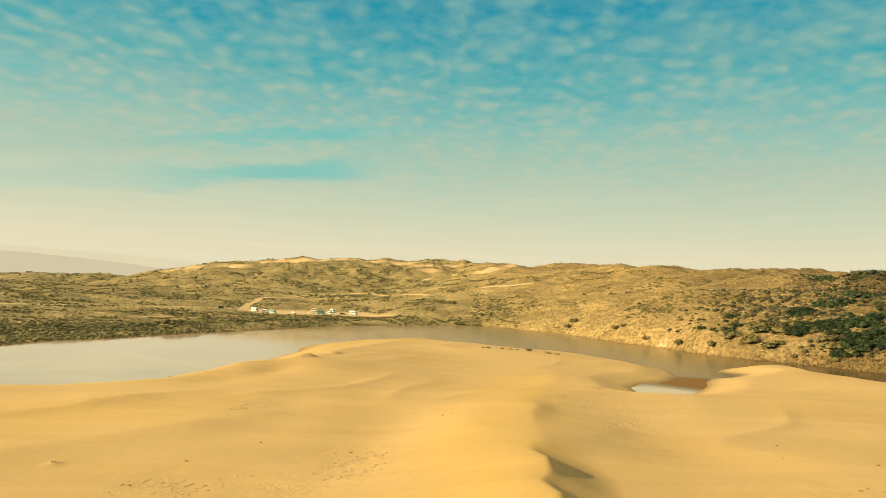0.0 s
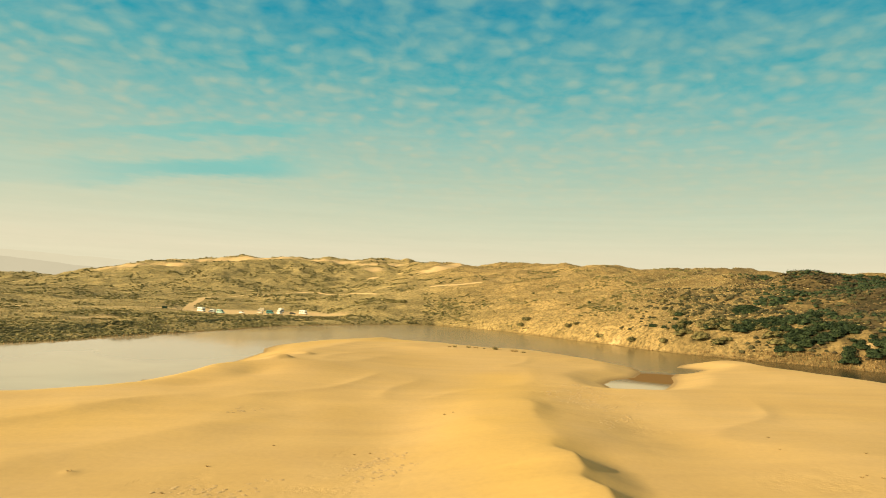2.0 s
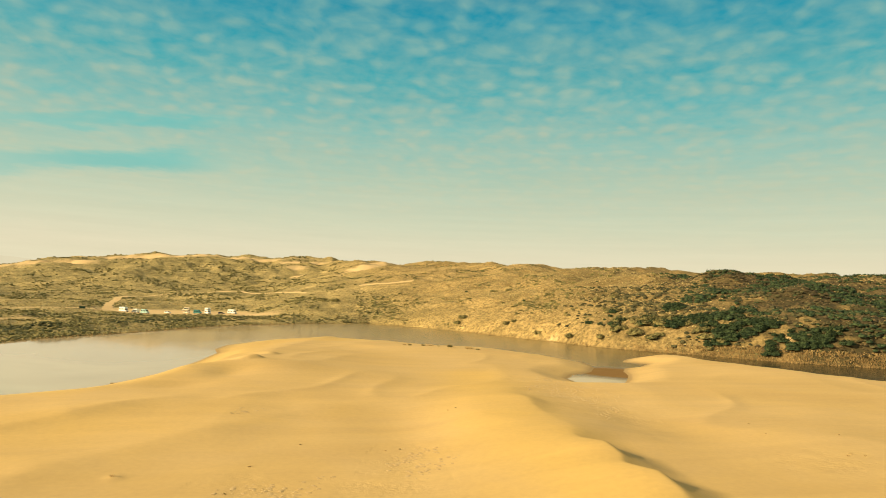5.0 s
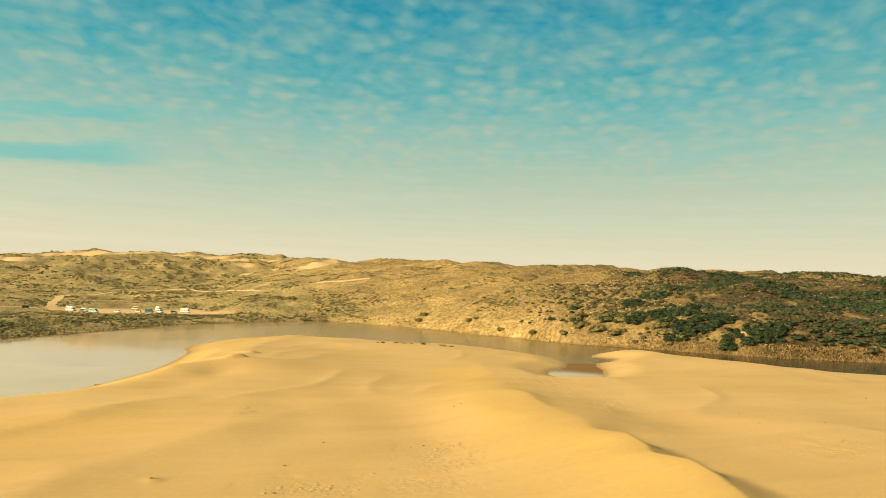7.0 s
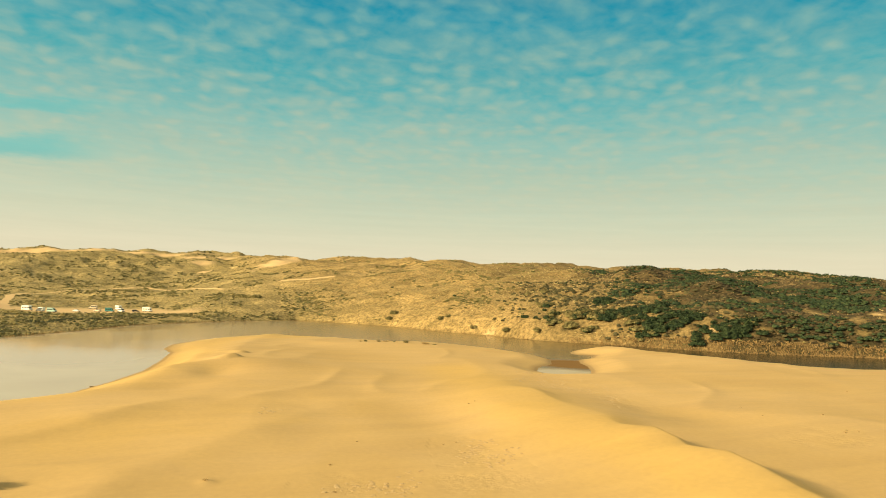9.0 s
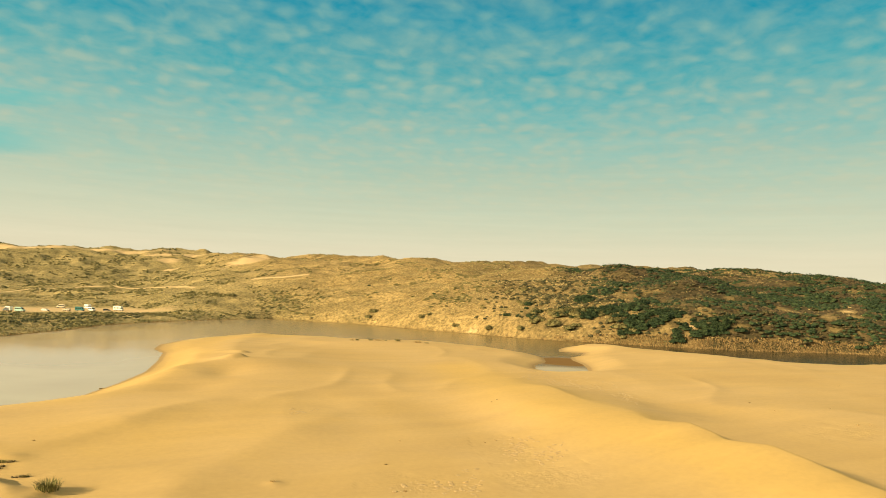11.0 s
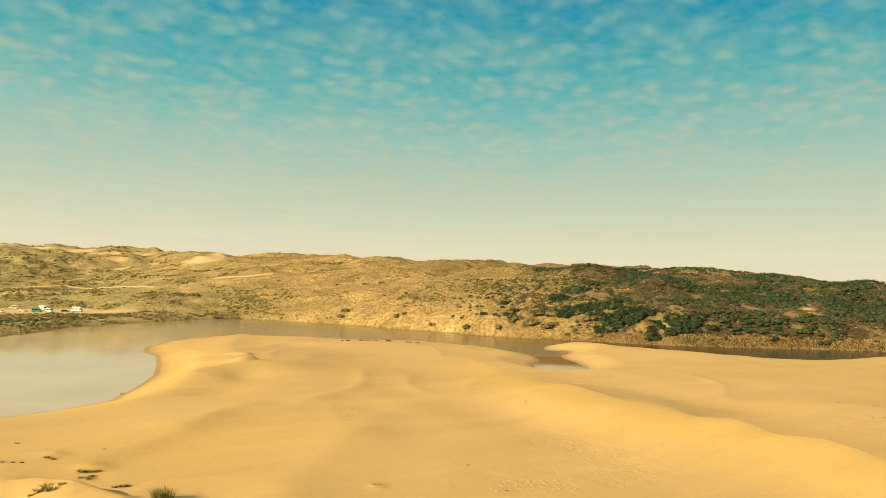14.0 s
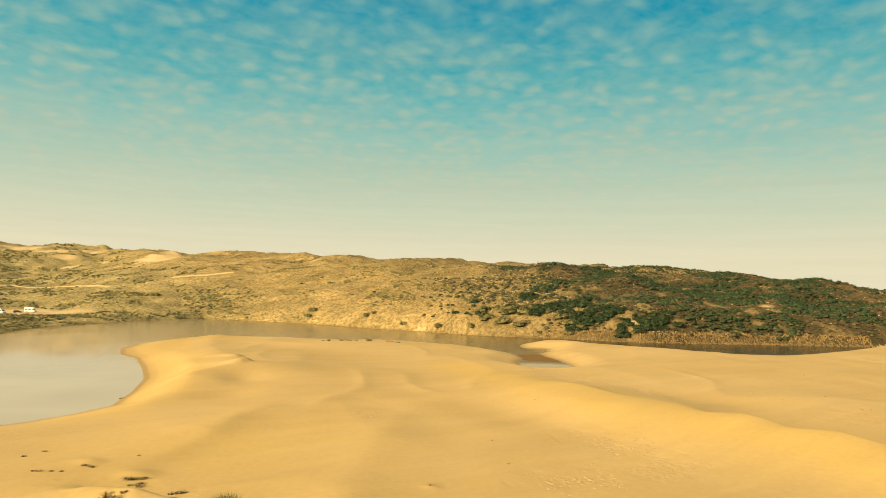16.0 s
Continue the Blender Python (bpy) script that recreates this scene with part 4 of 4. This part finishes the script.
def dark_shrubs():
    rng = random.Random(11)
    meshes = [shrub_mesh("shrub", k, 260, DARK) for k in range(8)]
    olive = [shrub_mesh("shrub", 20 + k, 240, OLIVE) for k in range(4)]
    spots = []
    for cx, cy, rx, ry in BUSH_LOWER + BUSH_UPPER:
        for _ in range(max(4, int(rx * ry / 1.25))):
            q, a = math.sqrt(rng.random()), rng.uniform(0, 2 * math.pi)
            # half width lies across the slope, half depth up it
            u, w = q * rx * math.cos(a), q * ry * math.sin(a)
            spots.append((cx + u * 0.9 + w * 0.4, cy - u * 0.42 + w * 0.9, rng.uniform(1.8, 3.4)))
    near = spots[:300]
    for x, y, r in near:
        green = x > 150 or rng.random() < (x - 118) / 34
        ob = tagged(new("shrub", rng.choice(meshes if green else olive)), "dense dark green wind-cut shrub on the sandy slope" if green else "low olive-green wind-cut shrub on the sandy slope",
                    "shrub", "dark shrubs on the slope")
        ob.matrix_world = pose(x, y, ground_z(x, y) - 0.1, 0, 0, rng.uniform(0, 360)) @ Matrix.Diagonal((r, r, r * rng.uniform(0.62, 0.9), 1))
    for x, y, r in BUSH_SINGLE:
        ob = tagged(new("shrub", rng.choice(meshes[:1] + olive)), "lone low shrub among dry grass", "shrub", "lone shrubs on the hillside")
        ob.matrix_world = pose(x, y, ground_z(x, y) - 0.1, 0, 0, rng.uniform(0, 360)) @ Matrix.Diagonal((r, r, r * 0.8, 1))
    for x, y, r in BUSH_OLIVE:
        ob = tagged(new("shrub", rng.choice(olive)), "spreading olive-green shrub near the water's edge", "shrub", "olive shrubs by the water")
        ob.matrix_world = pose(x, y, ground_z(x, y) - 0.1, 0, 0, rng.uniform(0, 360)) @ Matrix.Diagonal((r, r, r * 0.85, 1))
    # the thicket that goes on up and along the slope
    g = np.random.default_rng(12)
    x, y = g.uniform(110, 560, 27000), g.uniform(130, 560, 27000)
    z, bare, d = land(x, y)
    u = x - (142 + 0.42 * (y - 235))
    dens = heath(x, y, d) + 0.05 * step(u, -80, -20)
    patch = clumping(x, y)
    ok = inside(x, y, far_ring) & (d > 4.5) & (patch > 0.66 - 0.9 * dens) & (g.uniform(0, 1, len(x)) < 0.2 + 0.8 * dens) & (dens > 0.02) & (sandy_gap(x, y) < 0.3)
    size = g.uniform(1.4, 3.6, len(x)) * (0.55 + 0.45 * step(u, -30, 30))
    rest = np.array(spots[300:])
    xs, ys, ss = np.concatenate([x[ok], rest[:, 0]]), np.concatenate([y[ok], rest[:, 1]]), np.concatenate([size[ok], rest[:, 2]])
    shapes = []
    for k in range(6):
        me = shrub_mesh("tmp", 50 + k, 16, DARK, count=2)
        co = np.zeros(len(me.vertices) * 3)
        me.vertices.foreach_get("co", co)
        shapes.append((co.reshape(-1, 3), np.arange(len(me.vertices)).reshape(-1, 3)))
        bpy.data.meshes.remove(me)
    brown = (g.uniform(0, 1, len(xs)) + 0.6 * grain(xs, ys, 30, 46) > 0.86)
    scatter("heath", shapes, xs[brown], ys[brown], ss[brown] * 0.85, g.uniform(0.45, 0.65, brown.sum()), [HEATHER], "brownish olive heath bushes over the eastern slope", "heath bushes", g)
    xs, ys, ss = xs[~brown], ys[~brown], ss[~brown]
    scatter("thicket", shapes, xs, ys, ss, g.uniform(0.5, 0.75, len(xs)), [DARK], "dark green coastal thicket over the eastern slope", "thicket", g)
    # dead and leafless brush in the gaps
    x, y = g.uniform(110, 560, 60000), g.uniform(130, 560, 60000)
    z, bare, d = land(x, y)
    ok = inside(x, y, far_ring) & (d > 2.5) & (clumping(x, y) < 0.4) & (g.uniform(0, 1, len(x)) < heath(x, y, d)) & (sandy_gap(x, y) < g.uniform(0.1, 0.6, len(x)))
    scatter("dead_brush", [dome(random.Random(k), 1, 6, 0.4) for k in range(6)], x[ok], y[ok], g.uniform(0.4, 1.2, ok.sum()), g.uniform(0.5, 0.9, ok.sum()), [BRUSH], "brown leafless brush between the dark shrubs", "brush", g)
    # small round bushes dotted over the lighter sand at the thicket's edge
    x, y = g.uniform(95, 220, 9000), g.uniform(225, 380, 9000)
    z, bare, d = land(x, y)
    u = x - (142 + 0.42 * (y - 235))
    ok = inside(x, y, far_ring) & (d > 2.0) & (g.uniform(0, 1, len(x)) < 0.34 * step(u, -75, -10) * (1 - step(d, 60, 110))) & (grain(x, y, 12, 47) > -0.3)
    scatter("dwarf_bushes", [dome(random.Random(70 + k), 2, 7, 0.3) for k in range(6)], x[ok], y[ok], g.uniform(0.6, 1.5, ok.sum()), g.uniform(0.6, 0.85, ok.sum()), [HEATHER], "small round dark bushes on the pale slope", "bushes", g)
    # belt of scrub behind the western shore
    x, y = g.uniform(-260, 20, 24000), g.uniform(160, 450, 24000)
    z, bare, d = land(x, y)
    ok = inside(x, y, far_ring) & (d > 15) & (d < 46) & (bare < 0.3) & (grain(x, y, 20, 43) + 0.5 * grain(x, y, 7, 44) > 0.1 + 0.5 * np.abs(d - 22) / 20)
    # shaded side of the bank scrub, its shade put into a darker leaf colour
    dark = inside(x, y, far_ring) & (d > 13) & (d < 44) & (x > -170) & (x < -50) & (bare < 0.3) & (g.uniform(0, 1, len(x)) < 1.3 - 0.16 * np.abs(d - 25)) & (grain(x, y, 45, 45) > -0.35)
    ok &= ~dark
    scatter("shore_thicket", shapes, x[dark], y[dark], g.uniform(0.8, 1.9, dark.sum()), g.uniform(0.5, 0.8, dark.sum()), [BANK_SHADE], "bank scrub behind the western shore, dark leaves standing in for its shade", "thicket", g)
    scatter("shore_scrub", shapes, x[ok], y[ok], g.uniform(0.7, 1.6, ok.sum()), g.uniform(0.7, 1.0, ok.sum()), [SHORE], "dark olive scrub along the western shore", "scrub", g)


SHORE = foliage("shore_scrub_leaves", (0.075, 0.075, 0.029), (0.29, 0.235, 0.088), 0.1)
# scrub leaves with the bank's shade put into the colour
BANK_SHADE = foliage("bank_shade_leaves", (0.024, 0.034, 0.016), (0.10, 0.098, 0.038), 0.12)
HEATHER = foliage("brown_heath_leaves", (0.035, 0.036, 0.016), (0.13, 0.108, 0.044), 0.12)
BRUSH = foliage("dead_brush_twigs", (0.035, 0.028, 0.013), (0.13, 0.09, 0.04), 0.25)
REED = foliage("dry_reed", (0.17, 0.105, 0.04), (0.50, 0.34, 0.14), 0.3)


def reeds():
    rng = np.random.default_rng(21)
    shapes = [blades(random.Random(60 + k), 12, 0.8, 1.5, 0.2) for k in range(6)]
    xs, ys, ss = [], [], []
    for (ax, ay), (bx, by) in zip(FAR_SHORE[:-1], FAR_SHORE[1:]):
        long = math.hypot(bx - ax, by - ay)
        if bx < -140:
            continue
        nx, ny = -(by - ay) / long, (bx - ax) / long
        east = min(1.0, max(0.0, (ax - 112) / 30.0))
        n = int(long * (3.0 + 24.0 * east))
        u, w = rng.uniform(0, 1, n), rng.uniform(-0.6, 1.3 + 2.6 * east, n)
        xs.append(ax + u * (bx - ax) + w * nx)
        ys.append(ay + u * (by - ay) + w * ny)
        ss.append(rng.uniform(0.4, 1.0, n) * (0.5 + 0.2 * east))
    x, y, s = np.concatenate(xs), np.concatenate(ys), np.concatenate(ss)
    scatter("reed_bed", shapes, x, y, s, np.full(len(x), 0.9), [REED], "straw-coloured dry reeds along the far bank", "reeds", rng)


# ---------------------------------------------------------------- plants and clods on the sand
MARRAM = foliage("marram_blades", (0.09, 0.095, 0.026), (0.25, 0.215, 0.065), 1.5)
STRAW = foliage("straw_stems", (0.24, 0.16, 0.06), (0.50, 0.35, 0.14), 2.0)
DEAD = foliage("dead_stems", (0.26, 0.18, 0.07), (0.50, 0.35, 0.14), 2.0)


def tuft(name, seed, count, spread, high, mat, label, category, group, x, y, lean=0.45):
    rng = random.Random(seed)
    v, f = [], []
    for _ in range(count):
        a, q = rng.uniform(0, 6.283), spread * math.sqrt(rng.random())
        bx, by = q * math.cos(a) * 0.6, q * math.sin(a) * 0.6
        ta, h, w = a + rng.uniform(-0.8, 0.8), high * rng.uniform(0.5, 1.0), rng.uniform(0.008, 0.02) * (1 + high)
        out = lean * h * rng.uniform(0.2, 1.4)
        k = len(v)
        sx, sy = -math.sin(ta) * w, math.cos(ta) * w
        mx, my = bx + 0.35 * out * math.cos(ta), by + 0.35 * out * math.sin(ta)
        v += [(bx - sx, by - sy, -0.08), (bx + sx, by + sy, -0.08), (mx - sx * 0.7, my - sy * 0.7, 0.6 * h), (mx + sx * 0.7, my + sy * 0.7, 0.6 * h),
              (bx + out * math.cos(ta), by + out * math.sin(ta), h)]
        f += [(k, k + 1, k + 3), (k, k + 3, k + 2), (k + 2, k + 3, k + 4)]
    ob = tagged(new(name, mesh_of(name, v, f, [mat], False)), label, category, group)
    ob.matrix_world = pose(x, y, ground_z(x, y))
    return ob


def sprawl(seed, size, label, x, y):
    """A low plant of many thin bent stalks round a half-buried crown."""
    rng = random.Random(seed)
    v, f = [], []
    way = rng.uniform(0, 6.283)
    for _ in range(70):
        a, h = rng.uniform(0, 6.283), size * rng.uniform(0.08, 0.5)
        q = size * 0.45 * math.sqrt(rng.random())
        bx, by = q * math.cos(a + 0.4) * 1.3, q * math.sin(a + 0.4) * 0.8
        out, w = size * rng.uniform(0.15, 0.9) * (1 + 0.4 * math.cos(a - way)), rng.uniform(0.008, 0.02)
        ca, sa_ = math.cos(a), math.sin(a)
        k, drop = len(v), h * rng.uniform(0.4, 1.1)
        v += [(bx + sa_ * w, by - ca * w, -0.08), (bx - sa_ * w, by + ca * w, -0.08), (bx + out * 0.5 * ca + sa_ * w, by + out * 0.5 * sa_ - ca * w, h * 0.8),
              (bx + out * 0.5 * ca - sa_ * w, by + out * 0.5 * sa_ + ca * w, h * 0.8), (bx + out * ca, by + out * sa_, drop)]
        f += [(k, k + 1, k + 3), (k, k + 3, k + 2), (k + 2, k + 3, k + 4)]
    ob = tagged(new("dune_plant", mesh_of("dune_plant", v, f, [(DEAD, BRUSH, BRUSH, MARRAM)[seed % 4]], False)), label, "dune plant", "plants on the western dune")
    ob.matrix_world = pose(x, y, ground_z(x, y))


def sand_plants():
    big = "tall green marram grass clump rooted in a sand hummock"
    tuft("marram_grass", 1, 260, 1.5, 0.9, MARRAM, big, "grass clump", "marram on the dune", -58.4, 73.0, 0.8)
    low = "low dark sprawling plant half buried in blown sand"
    for k, (x, y, n, s) in enumerate([(-71.6, 92.3, 3, 0.5), (-70.0, 91.5, 3, 0.5), (-67.3, 92.0, 4, 0.6), (-63.5, 85.8, 6, 0.7), (-64.0, 84.1, 5, 0.7), (-65.6, 83.0, 5, 0.7), (-66.9, 77.0, 6, 0.8), (-67.7, 76.9, 5, 0.7), (-64.2, 78.9, 4, 0.6), (-61.5, 79.2, 5, 0.6), (-70.2, 101.0, 2, 0.5), (-71.8, 99.9, 2, 0.5), (-61.9, 94.6, 2, 0.3)]):
        rng = random.Random(k)
        for m in range(n - 1):
            sprawl(10 * k + m, s * rng.uniform(0.4, 0.95), low, x + rng.gauss(0, s * 0.8), y + rng.gauss(0, s * 0.6))
    bit = "small tuft of dead stems caught on the bare sand"
    for k, (x, y, s) in enumerate([(-39.8, 70.5, 0.55), (-27.2, 74.0, 0.35), (-10.0, 80.6, 0.35), (1.0, 101.5, 0.4), (2.4, 102.3, 0.35), (45.6, 89.4, 0.5), (42.6, 82, 0.3),
                                   (44.0, 69.2, 0.5), (45.2, 70.0, 0.4), (46.3, 69.0, 0.4), (88.0, 102.2, 0.6), (52.6, 79.6, 0.45), (-21.8, 83.9, 0.3), (-11.8, 80.2, 0.3), (-28.8, 64.2, 0.3)]):
        tuft("stem_tuft", 40 + k, 45, s * 0.7, 0.22 * s + 0.06, STRAW, bit, "dead plant", "tufts on the bare sand", x, y, 1.2)
    knob = "grassy hummock on the back of the dune"
    for k, (x, y, s) in enumerate([(15.0, 225, 1.2), (16.8, 224.6, 1.0), (21.5, 224.6, 1.0), (24.0, 224, 1.2), (26.5, 223, 1.0), (30.0, 220.5, 1.5), (35.5, 216, 1.6), (38.2, 214.6, 1.0)]):
        tuft("hummock_grass", 70 + k, 170, (0.8 + 0.25 * (k * 5 % 4)) * s, (0.35 + 0.12 * (k * 3 % 4)) * s, DEAD if k % 3 == 0 else OLIVE, knob, "grass clump", "hummocks on the dune back", x, y, 0.9)


def sand_clods():
    """Trampled, lumpy sand."""
    g = np.random.default_rng(33)
    xs, ys, ss = [], [], []
    for cx, cy, rx, ry, n, way in ((31, 124, 8, 18, 60, 70), (-10, 74, 3, 8, 12, 62), (-26, 63, 5, 4, 10, 80), (46, 218, 10, 10, 14, -35), (28, 98, 5, 10, 6, 60), (-30.5, 103.5, 1.2, 3, 3, 80)):
        for _ in range(n):
            q, a = math.sqrt(g.uniform(0, 1)), g.uniform(0, 6.283)
            k = int(g.uniform(5, 14))
            turn, along = radians(way + g.normal(0, 16)), np.arange(k) * g.uniform(0.45, 0.75)
            xs.append(cx + rx * q * math.cos(a) + along * math.cos(turn) + g.normal(0, 0.5, k))
            ys.append(cy + ry * q * math.sin(a) + along * math.sin(turn) + g.normal(0, 0.5, k))
            ss.append(g.uniform(0.10, 0.34, k))
    x, y, s = np.concatenate(xs), np.concatenate(ys), np.concatenate(ss)
    shapes = [dome(random.Random(90 + k), 3, 8, 0.2) for k in range(5)]
    m, t, p = material("loose_sand")
    geo = t.nodes.new("ShaderNodeNewGeometry")
    t.links.new(ramp(t, noise_of(t, geo.outputs["Position"], 1.3, 4), [(0.3, (0.46, 0.31, 0.13)), (0.7, (0.52, 0.36, 0.165))]), p.inputs["Base Color"])
    p.inputs["Roughness"].default_value = 0.95
    scatter("sand_clods", shapes, x, y, s, g.uniform(0.12, 0.25, len(x)), [m], "lumps of trampled sand on the dune", "sand", g)


def driftwood():
    bm = bmesh.new()
    for k, (a, length, r) in enumerate(((0, 1.1, 0.08), (25, 0.6, 0.05), (-35, 0.45, 0.04))):
        got = bmesh.ops.create_cone(bm, cap_ends=True, segments=8, radius1=r, radius2=r * 0.5, depth=length)["verts"]
        bmesh.ops.rotate(bm, verts=got, cent=(0, 0, 0), matrix=Matrix.Rotation(radians(90), 3, "Y"))
        bmesh.ops.translate(bm, verts=got, vec=(0.25 * k, 0, 0))
        bmesh.ops.rotate(bm, verts=got, cent=(0, 0, 0), matrix=Matrix.Rotation(radians(a), 3, "Z"))
    ob = part("driftwood", bm, DEAD)
    tagged(ob, "dark piece of driftwood lying in the shallows", "driftwood")
    ob.matrix_world = pose(-57.3, 143.5, 0.06, 0, 0, 20)


# ---------------------------------------------------------------- distance
def far_hills():
    """Pale hill lines beyond the western plain, their haze put into an even glow."""
    def line(name, far, marks, colour, label):
        m = bpy.data.materials.new(name + "_haze")
        m.use_nodes = True
        t = m.node_tree
        t.nodes.clear()
        # emission in the haze's colour, so sun and shade don't show on them
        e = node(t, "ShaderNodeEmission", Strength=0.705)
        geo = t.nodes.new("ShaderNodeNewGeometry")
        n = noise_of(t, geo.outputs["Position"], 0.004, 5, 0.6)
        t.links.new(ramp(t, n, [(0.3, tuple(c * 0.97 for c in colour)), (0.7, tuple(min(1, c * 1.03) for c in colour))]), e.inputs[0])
        out = t.nodes.new("ShaderNodeOutputMaterial")
        t.links.new(e.outputs[0], out.inputs[0])
        az = np.linspace(marks[0][0], marks[-1][0], 160)
        el = np.interp(az, [a for a, _ in marks], [b for _, b in marks])
        el = el + 0.035 * grain(az * 30, az * 0, 40, 51) + 0.02 * grain(az * 30, az * 0, 14, 52)
        x, y = far * np.sin(np.radians(az)), far * np.cos(np.radians(az))
        z = 20 + far * np.tan(np.radians(el))
        back = 1.06
        v = np.concatenate([np.stack([x, y, 0 * z - 40], 1), np.stack([x, y, z * 0.6], 1), np.stack([x * 1.02, y * 1.02, z], 1), np.stack([x * back, y * back, z * 0.7], 1)])
        n = len(az)
        f = [(r * n + i, r * n + i + 1, (r + 1) * n + i + 1, (r + 1) * n + i) for r in range(3) for i in range(n - 1)]
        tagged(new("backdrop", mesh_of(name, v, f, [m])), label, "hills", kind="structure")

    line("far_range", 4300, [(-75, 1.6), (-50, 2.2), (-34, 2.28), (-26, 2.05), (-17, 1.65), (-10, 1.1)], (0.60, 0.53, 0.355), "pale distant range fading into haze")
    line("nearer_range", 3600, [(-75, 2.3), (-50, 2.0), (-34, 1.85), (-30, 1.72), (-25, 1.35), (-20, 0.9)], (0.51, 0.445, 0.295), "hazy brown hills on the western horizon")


def wheel_ruts():
    """Two pale wheel ruts running down to the western shore."""
    m = plain("pale_rut_sand", (0.56, 0.40, 0.17), 0.95, 0.0, 0.15, 0.8)
    for side in (-0.9, 0.9):
        line = [(-200, 316), (-179, 289), (-146, 247), (-129, 226)]
        pts = []
        for (ax, ay), (bx, by) in zip(line[:-1], line[1:]):
            pts += [(ax + (bx - ax) * k / 14, ay + (by - ay) * k / 14) for k in range(14)]
        v, f = [], []
        for k, (x, y) in enumerate(pts):
            nx, ny = 0.78, -0.62
            for w in (-0.35, 0.35):
                px, py = x + nx * (side + w), y + ny * (side + w)
                v.append((px, py, ground_z(px, py) + 0.12))
            if k:
                f.append((2 * k - 2, 2 * k - 1, 2 * k + 1, 2 * k))
        tagged(new("track", mesh_of("track", v, f, [m])), "pale sandy wheel rut through the scrub", "track", kind="structure")


wheel_ruts()
park_vehicles()
bollards()
notice_board()
dark_shrubs()
reeds()
sand_plants()
sand_clods()
driftwood()
far_hills()
